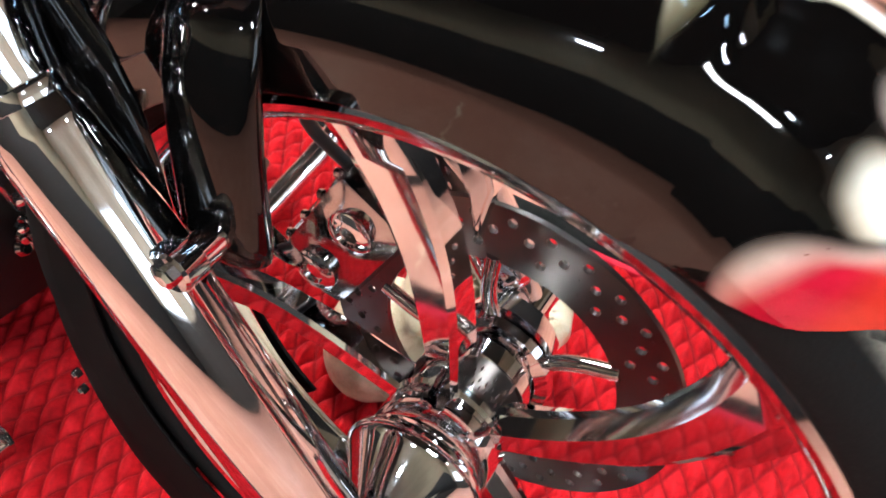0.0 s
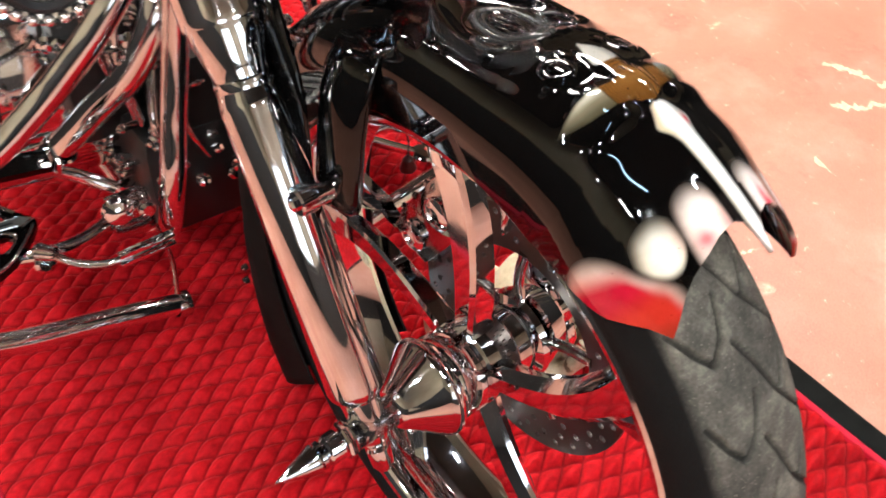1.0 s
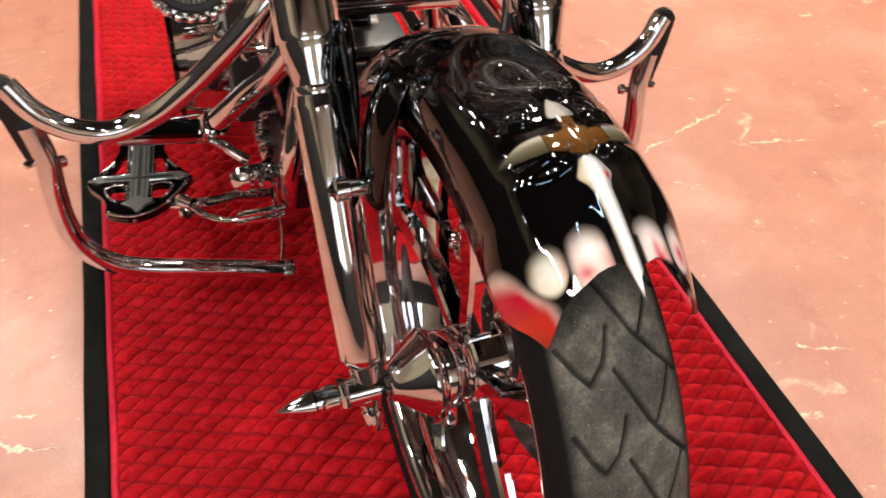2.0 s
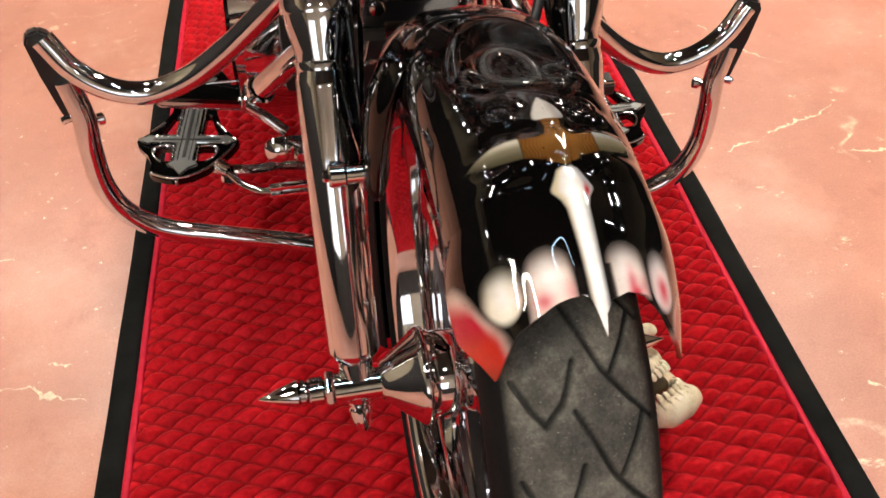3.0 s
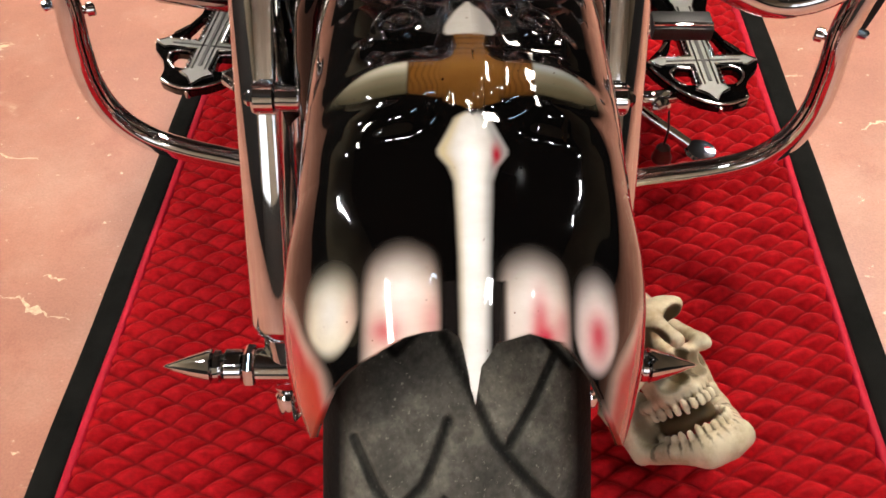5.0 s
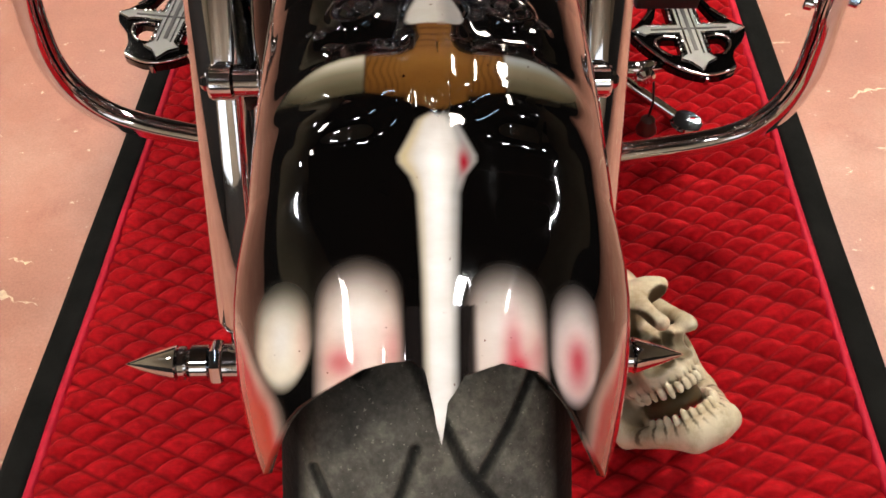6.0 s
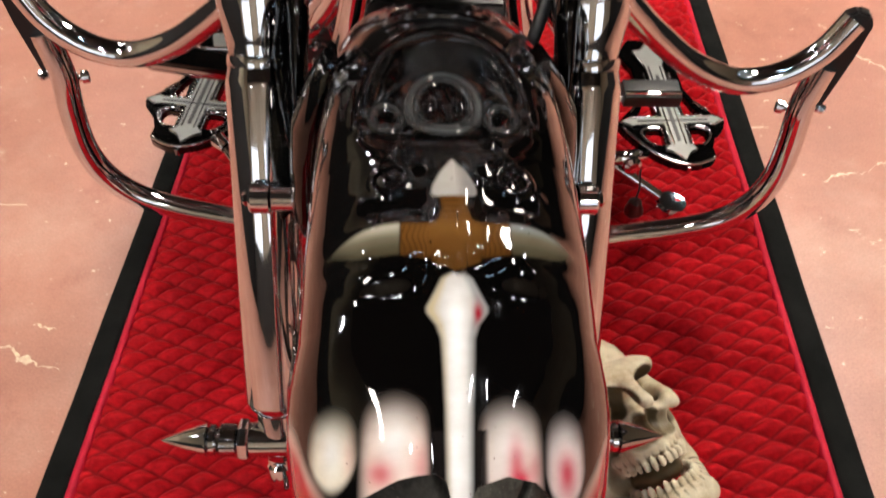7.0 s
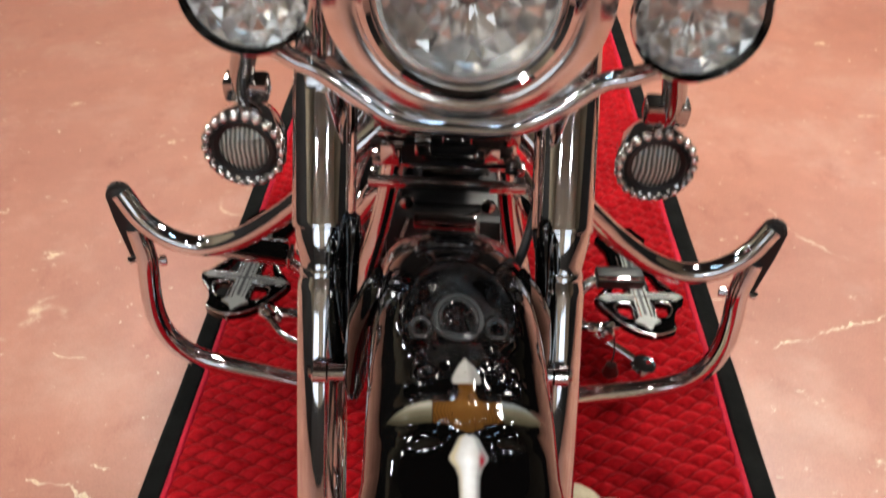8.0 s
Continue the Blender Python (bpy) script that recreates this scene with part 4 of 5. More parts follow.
def facets(name, centre, axis, r, depth, rings, spokes):
    """A lamp's mirror bowl made of small curved facets."""
    o, (u, v, w) = Vector(centre), basis(axis)
    verts, faces, rnd = [], [], random.Random(spokes)
    for i in range(rings):
        twist = rnd.random()
        for k in range(spokes):
            cell = []
            for a, b in ((0, 0), (1, 0), (1, 1), (0, 1)):
                ri, an = r * (i + a) / rings, 2 * math.pi * (k + b + twist) / spokes
                cell.append(o + u * ri * math.cos(an) + v * ri * math.sin(an) - w * depth * (1 - (ri / r) ** 2))
            mid = sum(cell, Vector()) / 4 + w * rnd.uniform(-0.002, 0.0045) + u * rnd.gauss(0, 0.0015) + v * rnd.gauss(0, 0.0015)
            base = len(verts)
            verts += cell + [mid]
            faces += [[base, base + 1, base + 4], [base + 1, base + 2, base + 4], [base + 2, base + 3, base + 4], [base + 3, base, base + 4]]
    return mesh_of(name, verts, faces, False)


def dome(name, centre, axis, r, height):
    return lathe(name, centre, axis, [(height * (1 - (k / 10) ** 2), r * k / 10) for k in range(11)] + [(-0.003, r), (-0.003, 0.0)], 48)


part("reflector", facets("reflector", HEAD + Vector((0, 0.010, 0)), (0, -1, 0.06), 0.088, 0.030, 5, 26), REFLECTOR, head)
part("trim_ring", lathe("trim_ring", HEAD, (0, -1, 0.06), [(-0.012, 0.0885), (0.002, 0.0885), (0.003, 0.084), (-0.002, 0.079), (-0.012, 0.078)], 64), SILVER, head, "bright silver inner ring")
part("lens", dome("lens", HEAD + Vector((0, -0.002, 0)), (0, -1, 0.06), 0.0882, 0.012), LENS, head, "clear headlight glass").visible_shadow = False
part("bulb_cap", lathe("bulb_cap", HEAD + Vector((0, 0.03, 0)), (0, -1, 0.06), [(0, 0.012), (0.028, 0.012), (0.032, 0.008), (0.033, 0)], 20), CHROME_DARK, head)


def round_lamp(name, centre, r, length, label, ribbed):
    c = Vector(centre)
    shell = part(name, lathe(name, c, (0, 1, -0.05), [(-0.002, r * 0.93), (-0.008, r * 0.98), (-0.006, r * 1.02), (0.004, r * 1.03), (0.012, r), (length * 0.4, r * 0.93), (length * 0.75, r * 0.68), (length * 0.95, r * 0.3), (length, 0)], 48), CHROME, bike, label)
    if not ribbed:
        part("reflector", facets("reflector", c + Vector((0, 0.006, 0)), (0, -1, 0.05), r * 0.93, r * 0.35, 4, 20), REFLECTOR, shell)
        part("lens", dome("lens", c, (0, -1, 0.05), r * 0.94, 0.009), LENS, shell, "clear lamp glass").visible_shadow = False
    else:
        part("lens", dome("lens", c + Vector((0, -0.001, 0)), (0, -1, 0.05), r * 0.62, 0.008), RIBBED, shell, "ribbed smoky lamp glass")
        part("inner_ring", lathe("inner_ring", c, (0, -1, 0.05), [(-0.004, r * 0.82), (0.004, r * 0.82), (0.006, r * 0.74), (0.004, r * 0.62), (-0.004, r * 0.62)], 40), BLACK_SATIN, shell)
        teeth = []
        for k in range(22):
            a = 2 * math.pi * k / 22
            q = c + Vector((r * 0.95 * math.cos(a), -0.004, r * 0.95 * math.sin(a)))
            teeth.append(lathe_data(q, (0, -1, 0.05), [(-0.004, 0.0056), (0.002, 0.0056), (0.005, 0.0042), (0.0065, 0.002), (0.0068, 0)], 12))
        part("bezel_ring", lathe("bezel_ring", c, (0, -1, 0.05), [(-0.006, r * 0.99), (0.001, r * 1.0), (0.003, r * 0.95), (0.001, r * 0.86), (-0.004, r * 0.83)], 44), SILVER, shell)
        for stud in teeth:
            part("stud", mesh_of("stud", *stud), SILVER, shell)
    return shell


round_lamp("passing_lamp", (-0.203, 0.165, 0.966), 0.0575, 0.11, "round chrome passing lamp", False)
round_lamp("passing_lamp", (0.185, 0.162, 0.966), 0.0575, 0.11, "round chrome passing lamp", False)
sig_l = round_lamp("turn_signal", (-0.260, 0.305, 0.717), 0.047, 0.085, "studded chrome turn signal", True)
sig_r = round_lamp("turn_signal", (0.230, 0.335, 0.707), 0.047, 0.085, "studded chrome turn signal", True)
for sig, x in ((sig_l, -0.260), (sig_r, 0.230)):
    s = -1 if x < 0 else 1
    part("signal_stem", tube("signal_stem", [(x, 0.350, 0.750), (x + 0.002 * s, 0.335, 0.795), (x * 0.90, 0.285, 0.87), (x * 0.82, 0.235, 0.900)], 0.014, 14), CHROME_DARK, sig)
    part("stem_clamp", block("stem_clamp", (0.052, 0.03, 0.028), pose(x, 0.346, 0.775, 10, 0, 0), 0.006), CHROME_DARK, sig)
part("lamp_bar", tube("lamp_bar", [(-0.205, 0.225, 0.890), (-0.174, 0.215, 0.878), (-0.150, 0.210, 0.870), (-0.109, 0.205, 0.844), (-0.073, 0.203, 0.824), (-0.02, 0.202, 0.820), (0.037, 0.203, 0.822), (0.082, 0.205, 0.844), (0.118, 0.21, 0.872), (0.150, 0.215, 0.880), (0.190, 0.225, 0.890)], 0.0098, 16), CHROME, bike, "bent chrome lamp bar")
for x in (-0.200, 0.182):
    part("lamp_bracket", tube("lamp_bracket", [(x, 0.222, 0.893), (x, 0.225, 0.93), (x, 0.215, 0.955)], 0.012, 12), CHROME, bike)

# -- between the fork legs --
part("triple_clamp", block("triple_clamp", (0.30, 0.085, 0.035), FRONT @ pose(-0.005, 0.275, 0.83, -31, 0, 0), 0.012), CHROME_DARK, bike)
cooler = part("oil_cooler", block("oil_cooler", (0.17, 0.05, 0.10), pose(-0.02, 0.455, 0.672), 0.006), BLACK_SATIN, bike, "black finned oil cooler with bright strips")
for k in range(7):
    part("fin", block("fin", ((0.205, 0.13, 0.19, 0.09, 0.20, 0.12, 0.17)[k], 0.008, (0.006, 0.010, 0.005)[k % 3]), pose(-0.02 + (0, 0.03, -0.01, -0.05, 0, 0.04, -0.02)[k], 0.424, 0.630 + 0.0155 * k), 0.001), (CHROME, CHROME_DARK, BLACK_SATIN)[k % 3], cooler)
part("bright_strip", block("bright_strip", (0.215, 0.016, 0.012), pose(-0.020, 0.412, 0.608), 0.003), CHROME, cooler)
for x in (-0.075, 0.040):
    part("cooler_bolt", lathe("cooler_bolt", (x, 0.428, 0.565), (0, -1, 0), [(0, 0.010), (0.006, 0.010), (0.008, 0.006), (0.008, 0)], 12), CHROME_DARK, bike)
for k, (x, z, w, h) in enumerate(((-0.095, 0.655, 0.030, 0.030), (-0.055, 0.665, 0.022, 0.018), (0.030, 0.660, 0.034, 0.022), (0.070, 0.640, 0.026, 0.016), (-0.010, 0.685, 0.040, 0.016), (0.060, 0.690, 0.022, 0.028))):
    part("fitting", block("fitting", (w, 0.018, h), pose(x, 0.412, z, 0, 0, 8 * (k % 3 - 1)), 0.004), (CHROME, CHROME_DARK)[k % 2], cooler)
part("horn_bracket", block("horn_bracket", (0.09, 0.02, 0.012), pose(-0.02, 0.43, 0.53, 20, 0, 0), 0.003), CHROME_DARK, bike)

# -- frame and engine --
MID = -0.017
for s in (-1, 1):
    part("downtube", tube("downtube", [(MID + s * 0.050, 0.44, 0.80), (MID + s * 0.088, 0.462, 0.55), (MID + s * 0.116, 0.450, 0.43), (MID + s * 0.137, 0.440, 0.34), (MID + s * 0.140, 0.50, 0.22), (MID + s * 0.135, 0.62, 0.16), (MID + s * 0.135, 1.20, 0.15)], 0.0165, 18), CHROME, bike, "chrome frame downtube")
part("steering_neck", lathe("steering_neck", (MID, 0.35, 0.80), (0, 0.3, 0.95), [(-0.06, 0.0), (-0.06, 0.028), (-0.05, 0.034), (0.10, 0.034), (0.12, 0.028), (0.12, 0)], 32), BLACK_PAINT, bike)
crank = part("crankcase", block("crankcase", (0.24, 0.44, 0.24), pose(MID, 0.84, 0.31), 0.04), BLACK_SATIN, bike, "black crankcase")
sump = part("sump", block("sump", (0.26, 0.50, 0.13), pose(MID, 0.90, 0.175), 0.03), BLACK_SATIN, crank)
part("front_guard", block("front_guard", (0.20, 0.05, 0.19), pose(MID, 0.57, 0.345, -6, 0, 0), 0.015), BLACK_SATIN, crank)
part("lower_case", block("lower_case", (0.28, 0.26, 0.18), pose(MID, 0.665, 0.258), 0.03), BLACK_SATIN, crank)
part("cam_cover", lathe("cam_cover", (MID, 0.615, 0.31), (0, -1, 0), [(0, 0.07), (0.012, 0.07), (0.020, 0.06), (0.024, 0.02), (0.024, 0)], 40), CHROME, crank)


def cylinder_fins(base, axis, count, name):
    o, w = Vector(base), Vector(axis).normalized()
    side, back = Vector((1, 0, 0)), w.cross(Vector((1, 0, 0)))
    core = part(name, lathe(name, o, w, [(0.0, 0.0), (0.0, 0.052), (0.20, 0.052), (0.20, 0.0)], 32), BLACK_SATIN, bike, "black finned engine cylinder")
    turn = Matrix((side, back, w)).transposed().to_4x4()
    for k in range(count):
        grow = 0.066 + 0.006 * math.sin(k * 0.9)
        outline = [(grow * max(-1, min(1, 1.25 * math.cos(a))), (grow + 0.006) * max(-1, min(1, 1.25 * math.sin(a)))) for a in [2 * math.pi * i / 32 for i in range(32)]]
        part("cooling_fin", prism("cooling_fin", outline, 0.0045, Matrix.Translation(o + w * (0.025 + 0.0135 * k)) @ turn, 0.0012), CHROME_DARK, core)
    cover = part("rocker_cover", block("rocker_cover", (0.135, 0.125, 0.055), Matrix.Translation(o + w * 0.228) @ turn, 0.018), CHROME, bike, "chrome rocker cover")
    for dx in (-0.045, 0.045):
        for dy in (-0.04, 0.04):
            part("cover_bolt", lathe("cover_bolt", o + w * 0.256 + side * dx + back * dy, w, [(-0.003, 0.006), (0.004, 0.006), (0.006, 0.003), (0.006, 0)], 10), CHROME, cover)


cylinder_fins((MID, 0.775, 0.40), (0, -0.38, 0.925), 13, "front_cylinder")
cylinder_fins((MID, 0.935, 0.40), (0, 0.38, 0.925), 13, "rear_cylinder")
for k, (x, y) in enumerate(((-0.085, 0.70), (-0.070, 0.67))):
    part("pushrod_tube", tube("pushrod_tube", [(x, y, 0.40), (x + 0.005, y - 0.085, 0.62)], 0.009, 12, 1), CHROME, bike)
primary = part("primary_cover", prism("primary_cover", [(0.66 + 0.10 + 0.10 * math.cos(a), 0.34 + 0.155 * math.sin(a)) for a in np.linspace(math.pi * 0.5, math.pi * 1.5, 16)] + [(1.25, 0.20), (1.33, 0.30), (1.30, 0.44), (1.2, 0.49)], 0.13, Matrix(((0, 0, 1, -0.288), (1, 0, 0, 0), (0, 1, 0, 0), (0, 0, 0, 1))), 0.016), CHROME, bike, "chrome primary cover")
part("primary_inset", prism("primary_inset", [(0.78 + 0.085 * math.cos(a), 0.34 + 0.12 * math.sin(a)) for a in np.linspace(math.pi * 0.5, math.pi * 1.5, 14)] + [(1.20, 0.225), (1.27, 0.31), (1.24, 0.43), (1.15, 0.46)], 0.012, Matrix(((0, 0, 1, -0.297), (1, 0, 0, 0), (0, 1, 0, 0), (0, 0, 0, 1))), 0.004), BLACK_PAINT, primary)
part("horn_cover", lathe("horn_cover", (-0.165, 0.735, 0.560), (-0.75, -0.62, 0.25), [(-0.03, 0.03), (0.0, 0.066), (0.010, 0.072), (0.018, 0.070), (0.022, 0.060), (0.014, 0.050), (0.018, 0.030), (0.024, 0.0)], 48), CHROME, bike, "round chrome horn cover")
header = part("exhaust_header", tube("exhaust_header", [(-0.060, 0.60, 0.60), (-0.105, 0.50, 0.565), (-0.150, 0.500, 0.485), (-0.200, 0.545, 0.412), (-0.250, 0.586, 0.342)], 0.0185, 20), CHROME, bike, "chrome exhaust header pipe")
part("header_clamp", lathe("header_clamp", (-0.250, 0.586, 0.342), (-0.5, 0.5, -0.7), [(-0.012, 0.020), (-0.010, 0.0235), (0.008, 0.0235), (0.010, 0.020), (0.010, 0)], 28), CHROME, header)
part("exhaust_header", tube("exhaust_header", [(0.03, 0.60, 0.60), (0.08, 0.47, 0.585), (0.125, 0.44, 0.527), (0.165, 0.50, 0.445), (0.20, 0.62, 0.33), (0.21, 0.80, 0.27), (0.21, 1.25, 0.26)], 0.0185, 20), CHROME, bike, "chrome exhaust header pipe")

# bolts, unions and short pipes that fill the near side of the engine
rng = random.Random(11)
fittings = part("engine_side", block("engine_side", (0.10, 0.16, 0.22), pose(-0.16, 0.70, 0.42), 0.012), BLACK_SATIN, bike, "black engine side crowded with chrome fittings")
for k in range(46):
    q = Vector((-0.13 - 0.09 * rng.random(), 0.52 + 0.22 * rng.random(), 0.30 + 0.30 * rng.random()))
    q.x += 0.4 * max(0, 0.62 - q.y)
    d = Vector((rng.uniform(-1, -0.1), rng.uniform(-1, 0), rng.uniform(-0.2, 0.8)))
    r = rng.uniform(0.005, 0.013)
    part("fitting", lathe("fitting", q, d, [(-0.03, r * 0.8), (0, r * 0.8), (0.001, r), (0.006, r), (0.009, r * 0.6), (0.016, r * 0.55), (0.017, 0)], rng.choice((6, 8, 14))), CHROME, fittings)
for k in range(9):
    y = 0.55 + 0.022 * k
    part("pipe", tube("pipe", [(-0.12 - 0.004 * k, y, 0.62), (-0.16 - 0.003 * k, y - 0.02, 0.50 + 0.01 * (k % 3)), (-0.14, y + 0.01, 0.36)], 0.0045 + 0.002 * (k % 2), 10, 5), CHROME, fittings)
for k in range(7):
    part("pipe_finger", block("pipe_finger", (0.045, 0.010, 0.006), pose(-0.175, 0.53 + 0.018 * k, 0.50 - 0.012 * k, 20, 12, 10 * k), 0.002), CHROME, fittings)

for k in range(30):
    q = Vector((MID + rng.uniform(-0.13, 0.10), rng.uniform(0.50, 0.545), rng.uniform(0.24, 0.46)))
    d = Vector((rng.uniform(-0.8, 0.6), -1, rng.uniform(-0.2, 0.9)))
    r = rng.uniform(0.004, 0.011)
    part("fitting", lathe("fitting", q, d, [(-0.05, r * 0.7), (0, r * 0.7), (0.001, r), (0.005, r), (0.008, r * 0.6), (0.014, r * 0.5), (0.015, 0)], rng.choice((6, 8, 14))), CHROME if k % 3 else CHROME_DARK, crank)
for k in range(6):
    x = MID - 0.10 + 0.038 * k
    part("front_pipe", tube("front_pipe", [(x, 0.555, 0.44), (x + rng.uniform(-0.02, 0.02), 0.52, 0.37), (x + rng.uniform(-0.03, 0.03), 0.545, 0.27)], rng.uniform(0.003, 0.006), 8, 5), CHROME, crank)

for k in range(28):
    q = Vector((-0.160, rng.uniform(0.53, 0.76), rng.uniform(0.19, 0.34)))
    d = Vector((-1, rng.uniform(-0.9, 0.2), rng.uniform(-0.2, 0.8)))
    r = rng.uniform(0.004, 0.010)
    part("fitting", lathe("fitting", q, d, [(-0.03, r * 0.7), (0.008, r * 0.7), (0.009, r), (0.014, r), (0.017, r * 0.6), (0.024, r * 0.5), (0.025, 0)], rng.choice((6, 8, 14))), CHROME if k % 3 else CHROME_DARK, crank)

# -- crash bar --
def crash_bar(s):
    c = MID
    def at(x, y, z):
        return (c + s * x, y, z)
    low = [at(*q) for q in ((0.478, 0.480, 0.448), (0.468, 0.470, 0.395), (0.469, 0.460, 0.340), (0.466, 0.452, 0.288), (0.451, 0.450, 0.240), (0.419, 0.450, 0.203), (0.370, 0.452, 0.178), (0.300, 0.455, 0.157), (0.240, 0.458, 0.139), (0.155, 0.464, 0.110))]
    high = [at(*q) for q in ((0.492, 0.487, 0.508), (0.464, 0.476, 0.467), (0.421, 0.468, 0.439), (0.370, 0.464, 0.432), (0.311, 0.459, 0.456), (0.257, 0.452, 0.499), (0.222, 0.445, 0.534), (0.185, 0.437, 0.575), (0.145, 0.436, 0.622), (0.080, 0.450, 0.685))]
    bar = part("crash_bar", tube("crash_bar", low, 0.0165, 20), CHROME, bike, "bent chrome crash bar")
    part("upper_bar", tube("upper_bar", high, 0.0165, 20), CHROME, bar)
    part("bar_mount", lathe("bar_mount", at(0.152, 0.4645, 0.1065), (s, -0.05, 0.2), [(-0.014, 0.0), (-0.014, 0.012), (-0.010, 0.020), (0.006, 0.020), (0.010, 0.0175)], 24), CHROME_DARK, bar)
    a = Vector(at(0.502, 0.494, 0.507))
    b = Vector(at(0.490, 0.478, 0.387))
    d = (b - a).normalized()
    wide = Vector((s, -0.30, 0)).normalized()
    nrm = d.cross(wide)
    turn = Matrix((wide, d, nrm)).transposed().to_4x4()
    length = (b - a).length
    part("end_plate", prism("end_plate", [(-0.020, -0.002), (-0.006, -0.012), (0.010, -0.008), (0.016, 0.004), (0.013, length * 0.4), (0.005, length * 0.9), (-0.002, length + 0.006), (-0.014, length), (-0.030, length * 0.6), (-0.030, length * 0.3)], 0.022, Matrix.Translation(a - nrm * 0.011) @ turn, 0.003), BLACK_SATIN, bar, "black rubber end plate")
    part("plate_bolt", lathe("plate_bolt", b + Vector((0.002 * s, -0.012, 0.006)), (s, -0.6, 0), [(-0.012, 0.006), (0.003, 0.006), (0.005, 0.004), (0.005, 0)], 10), CHROME, bar)
    q = Vector(at(0.452, 0.500, 0.377))
    part("bar_bolt", lathe("bar_bolt", q + Vector((0.022 * s, -0.016, -0.004)), (-s, 0.4, 0), [(0, 0.005), (0.018, 0.005), (0.019, 0.009), (0.027, 0.009), (0.029, 0.006), (0.029, 0)], 12), CHROME, bar)
    return bar


crash_bar(-1)
crash_bar(1)

# -- floorboards --
def floorboard(s):
    cx, cy, z = MID + s * (0.366 if s < 0 else 0.372), (0.640 if s > 0 else 0.632), 0.205
    tilt = Matrix.Translation((cx, cy, z)) @ pose(0, 0, 0, 4, 0, s * 6)
    outer_side = [(0.080, -0.014), (0.060, -0.036), (0.052, -0.055), (0.052, -0.074)]
    low_arc = [(0.046, -0.084), (0.022, -0.093), (0.0, -0.094), (-0.022, -0.086)]
    inner_side = [(-0.042, -0.072), (-0.060, -0.050), (-0.076, -0.026), (-0.084, -0.010)]
    upper = [(-0.086, 0.002), (-0.052, 0.040), (-0.038, 0.078), (-0.038, 0.125), (-0.052, 0.165), (-0.030, 0.200), (0.030, 0.200), (0.052, 0.165), (0.038, 0.125), (0.038, 0.078), (0.052, 0.040), (0.086, 0.002)]
    outline = [(s * x, y) for x, y in upper[-1:] + outer_side + low_arc + inner_side + upper[:-1]]
    if s < 0:
        outline = outline[::-1]
    holes = [[(sx * 0.020, -0.018), (sx * 0.044, -0.017), (sx * 0.050, -0.028), (sx * 0.042, -0.046), (sx * 0.022, -0.048)] for sx in (-1, 1)]
    holes += [[(sx * 0.023, 0.016), (sx * 0.052, 0.014), (sx * 0.042, 0.032), (sx * 0.031, 0.066), (sx * 0.023, 0.066)] for sx in (-1, 1)]
    board = part("floorboard", prism("floorboard", outline, 0.014, tilt, 0.002, holes), BLACK_PAINT, bike, "black floorboard with a chrome cross inlay")
    top = tilt @ Matrix.Translation((0, 0, 0.0145))
    half = [(0.0, -0.086), (0.012, -0.070), (0.026, -0.062), (0.0155, -0.052), (0.0165, -0.0085), (0.060, -0.0080), (0.066, -0.011), (0.084, 0.0), (0.066, 0.011), (0.060, 0.0080), (0.0165, 0.0085), (0.0155, 0.130), (0.030, 0.168), (0.014, 0.172), (0.0, 0.190)]
    cross = half + [(-x, y) for x, y in half[-2:0:-1]]
    inlay = part("cross_inlay", prism("cross_inlay", cross, 0.003, top, 0.001), BRIGHT, board, "dull metal cross inlay")
    ring = [top @ Vector((x * 0.97, y * 0.985, 0.0032)) for x, y in cross + cross[:2]]
    part("inlay_edge", tube("inlay_edge", ring, 0.0013, 6, 1), CHROME, inlay)
    part("cross_groove", block("cross_groove", (0.0060, 0.150, 0.003), top @ pose(0, 0.030, 0.0024), 0.0006), BLACK_SATIN, inlay)
    part("cross_groove", block("cross_groove", (0.112, 0.0032, 0.003), top @ pose(0, 0, 0.0026), 0.0006), BLACK_SATIN, inlay)
    for x in (-0.0095, 0.0095):
        part("inlay_ridge", tube("inlay_ridge", [top @ Vector((x, y, 0.0030)) for y in (-0.052, 0.03, 0.126)], 0.0014, 6, 1), CHROME, inlay)
    rim = [(top @ Vector((s * x * 0.955, y * 0.965, 0.001))) for x, y in [(0.048, -0.080)] + low_arc + inner_side]
    part("bright_rim", tube("bright_rim", rim, 0.0024, 8, 4), CHROME, board)
    part("front_tab", block("front_tab", (0.006, 0.004, 0.012), tilt @ pose(0.004 * s, -0.0955, 0.007), 0.001), CHROME_DARK, board)
    for x, y0, y1 in ((-0.0205, 0.016, 0.110), (0.0205, 0.016, 0.110), (-0.0205, -0.050, -0.016), (0.0205, -0.050, -0.016)):
        count = max(4, int((y1 - y0) / 0.0068))
        for k in range(count):
            q = top @ Vector((x, y0 + (y1 - y0) * k / (count - 1), 0.0))
            part("bead", bead_mesh(q), CHROME, board)
    for sx in (-1, 1):
        for k in range(4):
            part("bead", bead_mesh(top @ Vector((sx * (0.026 + 0.0075 * k), 0.0125, 0.0))), CHROME, board)
        loop = [top @ Vector((sx * x, y, 0.0005)) for x, y in ((0.024, -0.014), (0.040, -0.012), (0.053, -0.020), (0.052, -0.034), (0.044, -0.046), (0.036, -0.052))]
        part("scroll", tube("scroll", loop, 0.0022, 8, 4), CHROME, board)
        bar = [top @ Vector((sx * x, y, 0.0005)) for x, y in ((0.062, 0.022), (0.045, 0.044))]
        part("edge_strip", tube("edge_strip", bar, 0.0028, 8, 1), CHROME, board)
